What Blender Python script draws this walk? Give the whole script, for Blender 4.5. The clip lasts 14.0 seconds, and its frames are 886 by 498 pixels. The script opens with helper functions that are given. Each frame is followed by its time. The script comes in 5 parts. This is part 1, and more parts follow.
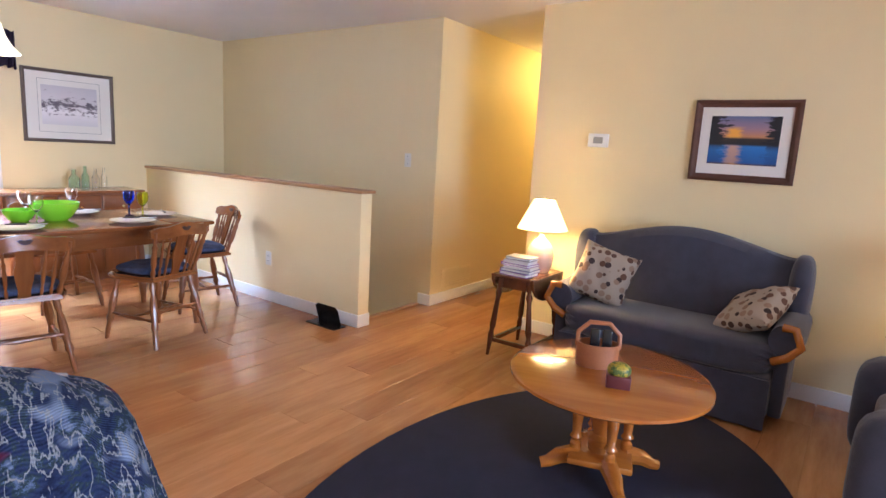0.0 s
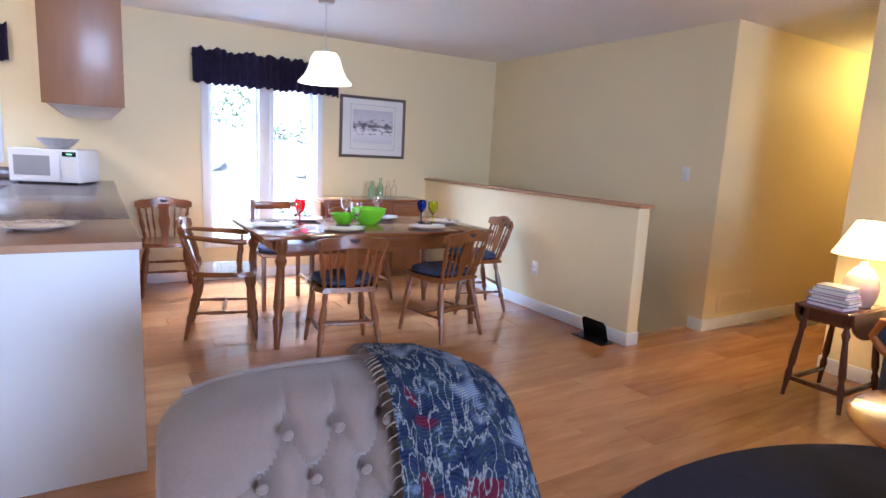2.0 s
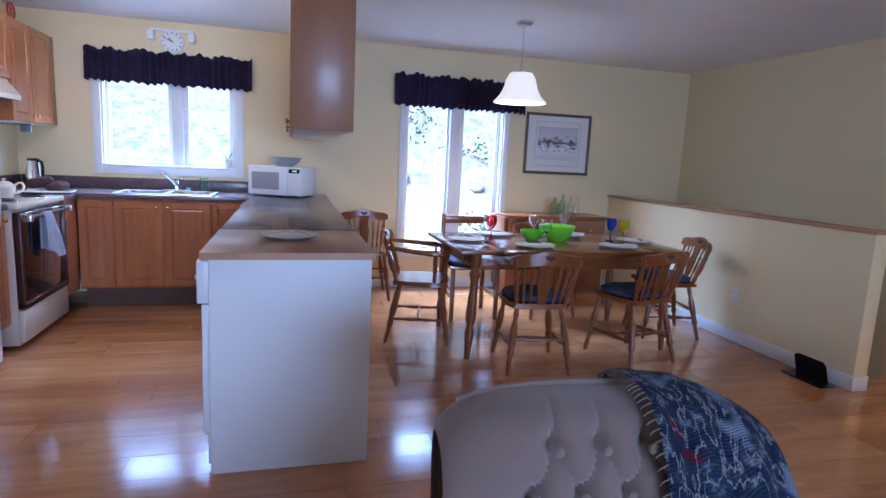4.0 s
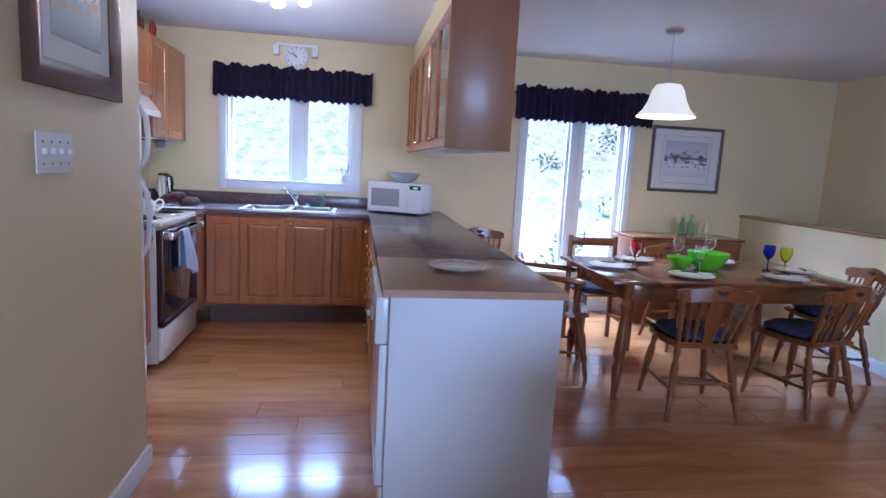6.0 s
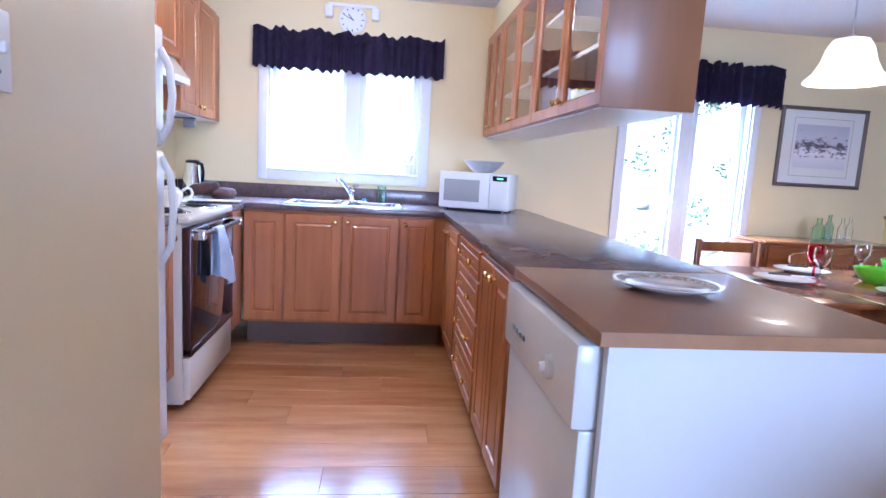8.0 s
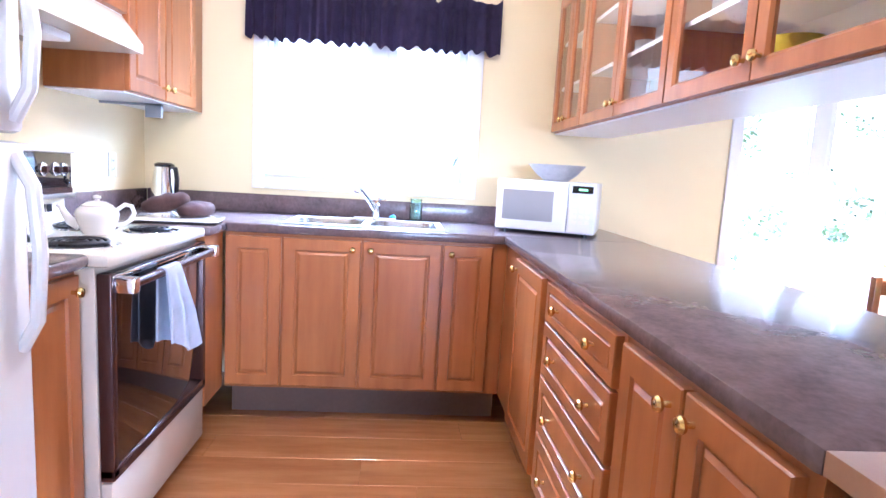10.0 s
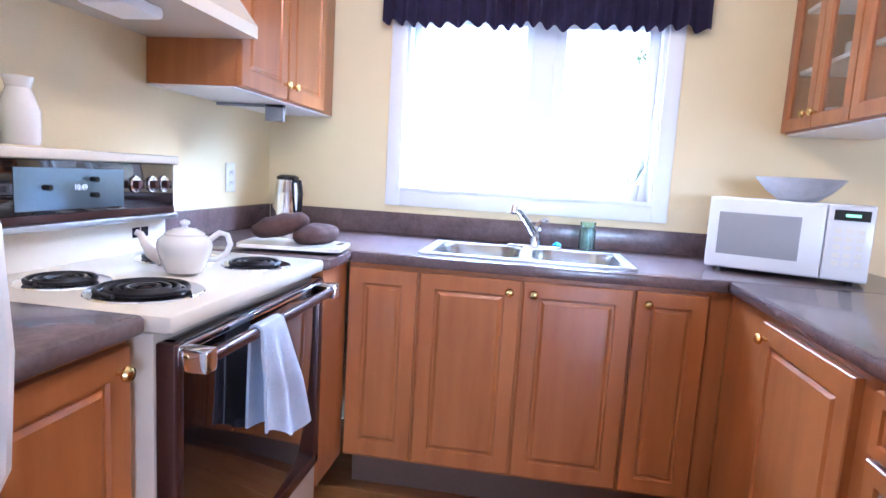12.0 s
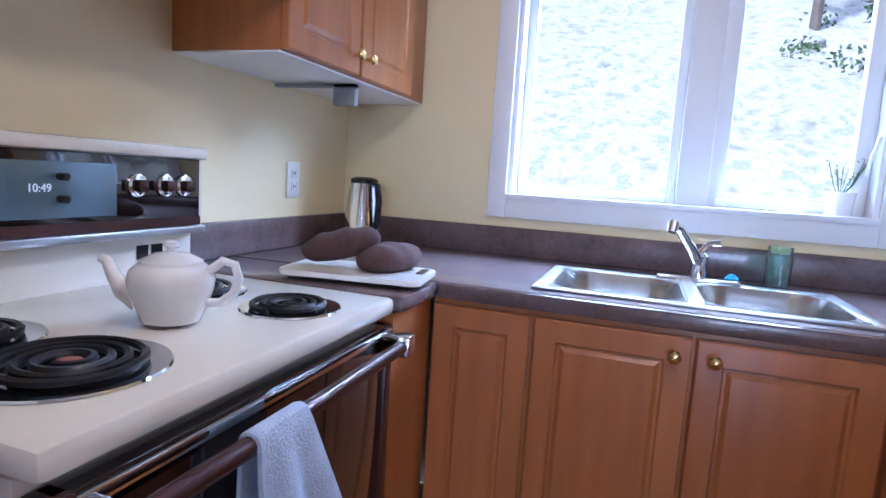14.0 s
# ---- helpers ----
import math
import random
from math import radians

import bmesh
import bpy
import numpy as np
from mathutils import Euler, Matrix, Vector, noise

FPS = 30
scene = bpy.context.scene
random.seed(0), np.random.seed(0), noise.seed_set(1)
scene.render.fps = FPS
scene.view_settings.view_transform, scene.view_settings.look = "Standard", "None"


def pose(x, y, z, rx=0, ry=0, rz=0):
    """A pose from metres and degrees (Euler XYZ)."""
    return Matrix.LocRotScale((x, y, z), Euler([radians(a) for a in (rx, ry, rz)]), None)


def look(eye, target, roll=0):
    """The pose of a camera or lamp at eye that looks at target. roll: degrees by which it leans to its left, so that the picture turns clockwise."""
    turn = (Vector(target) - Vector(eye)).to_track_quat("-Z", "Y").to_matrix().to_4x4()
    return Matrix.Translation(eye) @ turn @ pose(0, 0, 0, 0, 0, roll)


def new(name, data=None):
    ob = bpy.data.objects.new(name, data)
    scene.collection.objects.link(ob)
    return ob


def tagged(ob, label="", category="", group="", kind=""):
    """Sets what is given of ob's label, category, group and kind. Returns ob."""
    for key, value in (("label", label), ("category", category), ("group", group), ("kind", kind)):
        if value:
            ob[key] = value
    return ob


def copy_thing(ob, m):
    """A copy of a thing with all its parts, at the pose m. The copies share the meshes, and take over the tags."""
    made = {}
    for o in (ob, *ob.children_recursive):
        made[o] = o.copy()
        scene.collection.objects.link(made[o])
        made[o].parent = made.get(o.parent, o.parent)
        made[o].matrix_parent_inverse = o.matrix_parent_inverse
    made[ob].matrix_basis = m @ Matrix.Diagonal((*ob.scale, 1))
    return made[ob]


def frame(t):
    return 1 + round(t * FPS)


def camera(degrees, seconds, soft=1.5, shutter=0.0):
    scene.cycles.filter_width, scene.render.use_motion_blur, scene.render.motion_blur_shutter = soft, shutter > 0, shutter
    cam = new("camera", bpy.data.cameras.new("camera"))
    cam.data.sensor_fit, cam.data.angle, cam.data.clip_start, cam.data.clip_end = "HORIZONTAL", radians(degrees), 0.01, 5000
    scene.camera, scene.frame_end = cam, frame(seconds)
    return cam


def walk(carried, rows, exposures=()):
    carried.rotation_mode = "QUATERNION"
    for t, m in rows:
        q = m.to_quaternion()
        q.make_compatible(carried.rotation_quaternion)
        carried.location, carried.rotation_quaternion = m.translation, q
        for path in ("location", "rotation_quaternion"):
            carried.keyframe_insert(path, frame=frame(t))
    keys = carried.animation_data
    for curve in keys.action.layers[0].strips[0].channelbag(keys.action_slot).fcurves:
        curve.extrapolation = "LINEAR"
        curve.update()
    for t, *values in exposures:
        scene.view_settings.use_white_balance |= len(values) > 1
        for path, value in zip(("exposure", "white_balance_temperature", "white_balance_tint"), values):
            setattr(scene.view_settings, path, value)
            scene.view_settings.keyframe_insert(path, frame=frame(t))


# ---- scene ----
cam = camera(75.5, 14.0)
PATH = [
    (0, (-1.776, 0.387, 1.307), (-2.925, 1.989, 0.971), 3.2),
    (0.5, (-1.821, 0.316, 1.286), (-3.142, 1.78, 0.951), 3.2),
    (1, (-1.889, 0.255, 1.291), (-3.351, 1.577, 0.953), 2.9),
    (1.5, (-1.94, 0.181, 1.277), (-3.518, 1.364, 0.948), 3.1),
    (2, (-1.97, 0.142, 1.284), (-3.652, 1.173, 0.955), 2.9),
    (2.5, (-1.986, 0.1, 1.286), (-3.749, 0.987, 0.96), 2.9),
    (3, (-1.993, 0.061, 1.289), (-3.817, 0.817, 0.969), 2.9),
    (3.5, (-2.005, 0.017, 1.292), (-3.878, 0.644, 0.977), 2.8),
    (6, (-2.383, -0.481, 1.341), (-4.339, -0.178, 1.05), 3.1),
    (6.5, (-2.623, -0.539, 1.301), (-4.585, -0.283, 1.011), 3.1),
    (7, (-2.883, -0.646, 1.246), (-4.849, -0.419, 0.961), 3.1),
    (7.5, (-3.112, -0.739, 1.199), (-5.08, -0.514, 0.921), 3.1),
    (8, (-3.336, -0.782, 1.185), (-5.304, -0.56, 0.908), 3.2),
    (10.5, (-4.62, -0.87, 1.18), (-6.603, -0.802, 0.929), 3.4),
    (11, (-4.78, -0.909, 1.173), (-6.763, -0.975, 0.925), 3.3),
    (11.5, (-4.95, -0.95, 1.179), (-6.924, -1.143, 0.923), 3.3),
    (12, (-5.071, -1.002, 1.192), (-7.031, -1.305, 0.935), 3.4),
    (12.5, (-5.213, -1.056, 1.178), (-7.154, -1.462, 0.919), 3.5),
    (13, (-5.401, -1.106, 1.178), (-7.318, -1.612, 0.916), 3.5),
    (13.5, (-5.535, -1.126, 1.172), (-7.418, -1.749, 0.908), 3.4),
    (14, (-5.649, -1.154, 1.169), (-7.526, -1.798, 0.92), 3.6),
]
EXPOSURES = [(0.0, 1.8, 5500, 21), (1.0, 1.65, 5300, 21), (2.0, 1.5, 5100, 21), (2.5, 1.42, 4950, 22), (3.0, 1.1, 4850, 22), (3.5, 0.75, 4700, 22), (6.0, 0.58, 4650, 22), (6.5, 0.75, 4650, 22), (8.0, 1.45, 4700, 23), (10.5, 2.2, 5000, 22), (11.5, 1.9, 4950, 21), (12.5, 1.27, 4950, 21), (14.0, 0.62, 4900, 21)]
walk(cam, [(t, look(eye, target, roll)) for t, eye, target, roll in PATH], EXPOSURES)

# ---- light ----
world = bpy.data.worlds.new("sky")
scene.world = world
world.use_nodes = True
wn = world.node_tree.nodes
sky = wn.new("ShaderNodeTexSky")
sky.sky_type, sky.sun_disc, sky.sun_elevation, sky.sun_rotation = "NISHITA", False, radians(42), radians(300)
wn["Background"].inputs[1].default_value = 0.15
world.node_tree.links.new(sky.outputs[0], wn["Background"].inputs[0])
sun = new("sun", bpy.data.lights.new("sun", "SUN"))
sun.data.energy, sun.data.angle, sun.data.color = 4.5, radians(8), (1.0, 0.96, 0.9)
sun.matrix_world = look((0, 0, 0), (-0.64, 0.37, -0.67))


def area_lamp(name, eye, target, w, h, watts, color):
    ob = new(name, bpy.data.lights.new(name, "AREA"))
    ob.data.shape, ob.data.size, ob.data.size_y, ob.data.energy, ob.data.color = "RECTANGLE", w, h, watts, color
    ob.matrix_world = look(eye, target)
    return ob


def bulb(name, place, watts, color=(1.0, 0.72, 0.40), radius=0.04):
    ob = new(name, bpy.data.lights.new(name, "POINT"))
    ob.data.energy, ob.data.color, ob.data.shadow_soft_size = watts, color, radius
    ob.location = place
    return ob


DAY = (0.66, 0.83, 1.0)
# unseen panels added outdoors above both west windows, in place of sky light
area_lamp("kitchen_sky_fill", (-9.3, -1.07, 3.6), (-6.4, -1.07, 0.7), 3.2, 1.8, 400, DAY)
area_lamp("dining_sky_fill", (-9.3, 1.53, 3.6), (-6.4, 1.53, 0.5), 3.2, 1.8, 480, DAY)
# fill light from an unseen east window, added to brighten peninsula and living room
area_lamp("assumed_window_fill", (2.44, 1.1, 1.35), (-4.3, -0.1, 0.7), 2.4, 1.4, 46, (0.74, 0.87, 1.0)).data.spread = radians(110)
bulb("pendant_bulb", (-6.24, 1.65, 1.84), 9, (1.0, 0.78, 0.5))
bulb("table_lamp_bulb", (-3.43, 3.8, 0.93), 8, (1.0, 0.66, 0.26), 0.05)
bulb("corner_lamp_bulb", (-1.1, 3.8, 0.95), 2.5, (1.0, 0.66, 0.26), 0.05)
bulb("hall_bulb", (-4.1, 6.1, 2.1), 6, (1.0, 0.68, 0.17), 0.08)
bulb("track_bulb", (-6.05, -1.05, 2.07), 12, (1.0, 0.85, 0.65), 0.05)

# ---- materials ----


def nodes_of(m):
    m.use_nodes = True
    t = m.node_tree
    return t, t.nodes, t.links, t.nodes["Principled BSDF"]


def ramp(n, l, fac, stops):
    r = n.new("ShaderNodeValToRGB")
    el = r.color_ramp.elements
    while len(el) < len(stops):
        el.new(0.5)
    for e, (p, c) in zip(el, stops):
        e.position, e.color = p, (*c, 1)
    l.new(fac, r.inputs[0])
    return r.outputs[0]


def noise_node(n, l, coord, scale, detail=4, rough=0.6, stretch=(1, 1, 1), offset=None):
    mp = n.new("ShaderNodeMapping")
    mp.inputs["Scale"].default_value = stretch
    l.new(coord, mp.inputs[0])
    if offset:
        l.new(offset, mp.inputs["Location"])
    t = n.new("ShaderNodeTexNoise")
    t.inputs["Scale"].default_value, t.inputs["Detail"].default_value, t.inputs["Roughness"].default_value = scale, detail, rough
    l.new(mp.outputs[0], t.inputs["Vector"])
    return t.outputs[0]


def bump(n, l, bsdf, height, strength, distance=0.002):
    b = n.new("ShaderNodeBump")
    b.inputs["Strength"].default_value, b.inputs["Distance"].default_value = strength, distance
    l.new(height, b.inputs["Height"])
    l.new(b.outputs[0], bsdf.inputs["Normal"])


def shade(c, k):
    return tuple(min(1.0, v * k) for v in c)


def surface(name, color, rough=0.6, metal=0.0, var=0.12, fine=60, coarse=3, relief=0.15, depth=0.002, coat=0.0, sheen=0.0):
    m = bpy.data.materials.new(name)
    t, n, l, b = nodes_of(m)
    tc = n.new("ShaderNodeTexCoord").outputs["Object"]
    f = noise_node(n, l, tc, fine)
    c = noise_node(n, l, tc, coarse)
    mix = n.new("ShaderNodeMath")
    mix.operation = "MULTIPLY_ADD"
    l.new(f, mix.inputs[0])
    mix.inputs[1].default_value = 0.4
    half = n.new("ShaderNodeMath")
    half.operation = "MULTIPLY"
    half.inputs[1].default_value = 0.6
    l.new(c, half.inputs[0])
    l.new(half.outputs[0], mix.inputs[2])
    l.new(ramp(n, l, mix.outputs[0], [(0.3, shade(color, 1 - var)), (0.7, shade(color, 1 + var * 0.6))]), b.inputs["Base Color"])
    b.inputs["Roughness"].default_value, b.inputs["Metallic"].default_value = rough, metal
    b.inputs["Coat Weight"].default_value = coat
    b.inputs["Sheen Weight"].default_value = sheen
    if relief:
        bump(n, l, b, f, relief, depth)
    return m


def wood(name, dark, light, axis="x", rough=0.35, coat=0.2, random_tone=False, scale=1.0):
    m = bpy.data.materials.new(name)
    t, n, l, b = nodes_of(m)
    tc = n.new("ShaderNodeTexCoord").outputs["Object"]
    st = {"x": (0.12, 1, 1), "y": (1, 0.12, 1), "z": (1, 1, 0.12)}[axis]
    off = None
    if random_tone:
        oi = n.new("ShaderNodeObjectInfo")
        sc = n.new("ShaderNodeMath")
        sc.operation, sc.inputs[1].default_value = "MULTIPLY", 37.0
        l.new(oi.outputs["Random"], sc.inputs[0])
        off = sc.outputs[0]
    g = noise_node(n, l, tc, 22 * scale, 6, 0.65, st, off)
    broad = noise_node(n, l, tc, 5 * scale, 3, 0.5, st, off)
    add = n.new("ShaderNodeMath")
    add.operation, add.inputs[1].default_value = "MULTIPLY_ADD", 0.45
    l.new(g, add.inputs[0])
    mul = n.new("ShaderNodeMath")
    mul.operation, mul.inputs[1].default_value = "MULTIPLY", 0.55
    l.new(broad, mul.inputs[0])
    l.new(mul.outputs[0], add.inputs[2])
    col = ramp(n, l, add.outputs[0], [(0.32, dark), (0.66, light)])
    if random_tone:
        hs = n.new("ShaderNodeHueSaturation")
        mr = n.new("ShaderNodeMapRange")
        mr.inputs["To Min"].default_value, mr.inputs["To Max"].default_value = 0.91, 1.08
        l.new(oi.outputs["Random"], mr.inputs["Value"])
        l.new(mr.outputs[0], hs.inputs["Value"])
        l.new(col, hs.inputs["Color"])
        col = hs.outputs[0]
    l.new(col, b.inputs["Base Color"])
    b.inputs["Roughness"].default_value, b.inputs["Coat Weight"].default_value = rough, coat
    b.inputs["Coat Roughness"].default_value = 0.15
    bump(n, l, b, g, 0.08, 0.001)
    return m


def glassy(name, color=(1, 1, 1), rough=0.0, ior=1.45):
    m = bpy.data.materials.new(name)
    t, n, l, b = nodes_of(m)
    b.inputs["Base Color"].default_value = (*color, 1)
    b.inputs["Transmission Weight"].default_value, b.inputs["Roughness"].default_value, b.inputs["IOR"].default_value = 1.0, rough, ior
    return m


def glowing(name, color, strength, base=(0.9, 0.85, 0.75)):
    m = bpy.data.materials.new(name)
    t, n, l, b = nodes_of(m)
    b.inputs["Base Color"].default_value = (*base, 1)
    b.inputs["Emission Color"].default_value, b.inputs["Emission Strength"].default_value = (*color, 1), strength
    b.inputs["Roughness"].default_value = 0.4
    return m


WALL = surface("wall_paint", (0.80, 0.67, 0.40), 0.55, var=0.03, fine=180, coarse=1.2, relief=0.06)
CEIL = surface("ceiling_paint", (0.80, 0.78, 0.78), 0.9, var=0.04, fine=140, coarse=2, relief=0.5, depth=0.004)
WHITE = surface("white_trim", (0.80, 0.80, 0.80), 0.4, var=0.03, relief=0.03)
APPL = surface("white_enamel", (0.80, 0.81, 0.83), 0.22, var=0.02, relief=0.02)
CREAM = surface("cream_enamel", (0.72, 0.655, 0.55), 0.2, var=0.02, relief=0.02, coat=0.3)
PLANK = wood("maple_laminate", (0.32, 0.125, 0.040), (0.56, 0.265, 0.10), "y", 0.13, 0.35, True)
CAB_X = wood("maple_cabinet", (0.29, 0.090, 0.023), (0.44, 0.165, 0.047), "z", 0.33, 0.2)
CAP = wood("oak_cap", (0.36, 0.18, 0.08), (0.48, 0.26, 0.12), "x", 0.4)
PINE = wood("pine_stain", (0.15, 0.045, 0.012), (0.28, 0.10, 0.028), "z", 0.28, 0.3)
PINE_H = wood("pine_stain_flat", (0.15, 0.045, 0.012), (0.29, 0.105, 0.030), "y", 0.2, 0.5)
DARKPINE = wood("dark_stained_pine", (0.075, 0.022, 0.010), (0.15, 0.048, 0.018), "z", 0.25, 0.4)
TOEKICK = surface("toe_kick_laminate", (0.15, 0.085, 0.055), 0.5, var=0.2, fine=60, relief=0.05)
CHERRY = wood("cherry_top", (0.31, 0.085, 0.010), (0.47, 0.16, 0.022), "x", 0.10, 0.6)
WALNUT = wood("walnut_frame", (0.06, 0.02, 0.012), (0.13, 0.05, 0.03), "x", 0.5, 0.05)
LAM = surface("brown_laminate", (0.14, 0.097, 0.097), 0.25, var=0.45, fine=70, coarse=13, relief=0.03, coat=0.15)
LAM2 = surface("plain_brown_laminate", (0.30, 0.160, 0.085), 0.38, var=0.10, fine=150, coarse=8, relief=0.02, coat=0.15)
DENIM = surface("blue_upholstery", (0.050, 0.050, 0.075), 0.95, var=0.30, fine=220, coarse=9, relief=0.5, depth=0.003, sheen=0.3)
TAUPE = surface("taupe_velour", (0.20, 0.142, 0.115), 0.85, var=0.16, fine=160, coarse=6, relief=0.3, sheen=0.5)
NAVY = surface("navy_carpet", (0.012, 0.012, 0.030), 1.0, var=0.4, fine=300, coarse=8, relief=0.8, depth=0.005)
VALANCE = surface("navy_cotton", (0.050, 0.034, 0.082), 0.9, var=0.4, fine=200, coarse=12, relief=0.3)
CUSHION = surface("blue_plaid_cushion", (0.05, 0.07, 0.14), 0.95, var=0.6, fine=60, coarse=18, relief=0.4)
LTBLUE = surface("light_blue_cushion", (0.24, 0.36, 0.62), 0.95, var=0.3, fine=90, coarse=14, relief=0.4)
TOWEL = surface("pale_terry", (0.46, 0.50, 0.60), 1.0, var=0.15, fine=260, coarse=20, relief=1.0, depth=0.004)
BRASS = surface("brass", (0.72, 0.52, 0.20), 0.22, 1.0, var=0.05, relief=0.0)
CHROME = surface("chrome", (0.80, 0.82, 0.84), 0.08, 1.0, var=0.03, relief=0.0)
STEEL = surface("brushed_steel", (0.62, 0.62, 0.62), 0.28, 1.0, var=0.08, fine=200, relief=0.05)
BLACK = surface("black_enamel", (0.012, 0.011, 0.012), 0.25, var=0.2, relief=0.02)
OVENGL = surface("dark_oven_glass", (0.010, 0.007, 0.007), 0.05, var=0.1, relief=0.0, coat=1.0)
BROWNTRIM = surface("brown_metal_trim", (0.07, 0.030, 0.025), 0.25, 0.4, var=0.1, relief=0.0)
COIL = surface("burner_coil", (0.025, 0.025, 0.03), 0.35, 0.5, var=0.2, relief=0.1)
CHINA = surface("white_china", (0.80, 0.77, 0.74), 0.12, var=0.02, relief=0.0, coat=0.6)
BROWNMITT = surface("brown_quilted_cotton", (0.075, 0.036, 0.030), 0.95, var=0.3, fine=90, coarse=20, relief=0.5)
LEATHER = surface("tan_leather", (0.36, 0.13, 0.05), 0.45, var=0.2, fine=120, coarse=10, relief=0.3)
GREEN = surface("lime_plastic", (0.24, 0.72, 0.02), 0.2, var=0.04, relief=0.0, coat=0.3)
PAPER = surface("mat_board", (0.78, 0.76, 0.72), 0.8, var=0.03, relief=0.05)
PLASTIC = surface("ivory_plastic", (0.78, 0.76, 0.70), 0.4, var=0.02, relief=0.0)
GREY = surface("grey_plastic", (0.25, 0.26, 0.28), 0.4, var=0.1, relief=0.0)
PEWTER = surface("glazed_bowl", (0.45, 0.44, 0.46), 0.3, var=0.3, fine=40, relief=0.1)
GLASS = glassy("clear_glass")
PANE = glassy("window_pane", (0.98, 1, 1), 0.0, 1.02)
SEAGLASS = glassy("sea_glass", (0.72, 0.92, 0.85))
REDGL, BLUEGL, YELGL = glassy("red_glass", (0.95, 0.03, 0.10)), glassy("blue_glass", (0.05, 0.15, 0.95)), glassy("yellow_glass", (0.8, 0.9, 0.05))
SHADE = glowing("lit_glass_shade", (1.0, 0.84, 0.55), 0.42)
SHADE2 = glowing("lit_fabric_shade", (1.0, 0.68, 0.18), 1.1)
BULB = glowing("lit_bulb", (1.0, 0.85, 0.6), 8)
GREENLED = glowing("green_digits", (0.3, 1.0, 0.4), 0.9, (0.1, 0.2, 0.1))
PALEDIGIT = glowing("pale_digits", (0.8, 0.9, 1.0), 0.2, (0.4, 0.4, 0.4))


def picture_mat(name, stops, scale, sx=1.0, sz=1.0):
    m = bpy.data.materials.new(name)
    t, n, l, b = nodes_of(m)
    tc = n.new("ShaderNodeTexCoord").outputs["Object"]
    f = noise_node(n, l, tc, scale, 8, 0.7, (sx, 1, sz))
    l.new(ramp(n, l, f, stops), b.inputs["Base Color"])
    b.inputs["Roughness"].default_value = 0.5
    return m


def spotted(name, ground, spots, scale):
    m = bpy.data.materials.new(name)
    t, n, l, b = nodes_of(m)
    tc = n.new("ShaderNodeTexCoord").outputs["Object"]
    v = n.new("ShaderNodeTexVoronoi")
    v.inputs["Scale"].default_value = scale
    l.new(tc, v.inputs["Vector"])
    mask = ramp(n, l, v.outputs["Distance"], [(0.40, (1, 1, 1)), (0.44, (0, 0, 0))])
    pick = n.new("ShaderNodeSeparateColor")
    l.new(v.outputs["Color"], pick.inputs[0])
    sc = ramp(n, l, pick.outputs[0], spots)
    mx = n.new("ShaderNodeMix")
    mx.data_type = "RGBA"
    l.new(mask, mx.inputs["Factor"])
    mx.inputs[6].default_value = (*ground, 1)
    l.new(sc, mx.inputs[7])
    l.new(mx.outputs[2], b.inputs["Base Color"])
    b.inputs["Roughness"].default_value = 0.95
    bump(n, l, b, noise_node(n, l, tc, 250), 0.4, 0.003)
    return m


PILLOW = spotted("dotted_cushion_cloth", (0.40, 0.33, 0.26), [(0.0, (0.02, 0.015, 0.02)), (0.5, (0.13, 0.06, 0.035)), (0.8, (0.30, 0.20, 0.14))], 21)


def throw_cloth(name):
    """A woven throw: dark blue ground, pale wandering lines, burgundy patches, a fine weave."""
    m = bpy.data.materials.new(name)
    t, n, l, b = nodes_of(m)
    tc = n.new("ShaderNodeTexCoord").outputs["Object"]
    ground = ramp(n, l, noise_node(n, l, tc, 26, 6, 0.7), [(0.35, (0.012, 0.018, 0.06)), (0.48, (0.03, 0.05, 0.13)), (0.55, (0.035, 0.06, 0.06)), (0.60, (0.14, 0.19, 0.32)), (0.72, (0.32, 0.36, 0.46))])
    lines = noise_node(n, l, tc, 24, 3, 0.5, (1.0, 1.9, 0.6))
    mask = ramp(n, l, lines, [(0.455, (0, 0, 0)), (0.475, (1, 1, 1)), (0.492, (1, 1, 1)), (0.51, (0, 0, 0))])
    big = noise_node(n, l, tc, 7.0, 2, 0.5)
    red = ramp(n, l, big, [(0.58, (0, 0, 0)), (0.60, (1, 1, 1))])
    pale = ramp(n, l, big, [(0.34, (1, 1, 1)), (0.38, (0, 0, 0))])
    col = ground
    for fac, c in ((pale, (0.30, 0.36, 0.50)), (red, (0.17, 0.012, 0.04)), (mask, (0.40, 0.40, 0.40))):
        mx = n.new("ShaderNodeMix")
        mx.data_type = "RGBA"
        l.new(fac, mx.inputs["Factor"])
        l.new(col, mx.inputs[6])
        mx.inputs[7].default_value = (*c, 1)
        col = mx.outputs[2]
    l.new(col, b.inputs["Base Color"])
    b.inputs["Roughness"].default_value = 0.95
    w = n.new("ShaderNodeTexWave")
    w.inputs["Scale"].default_value, w.inputs["Distortion"].default_value = 90, 1.5
    l.new(tc, w.inputs["Vector"])
    bump(n, l, b, w.outputs["Color"], 0.6, 0.004)
    return m


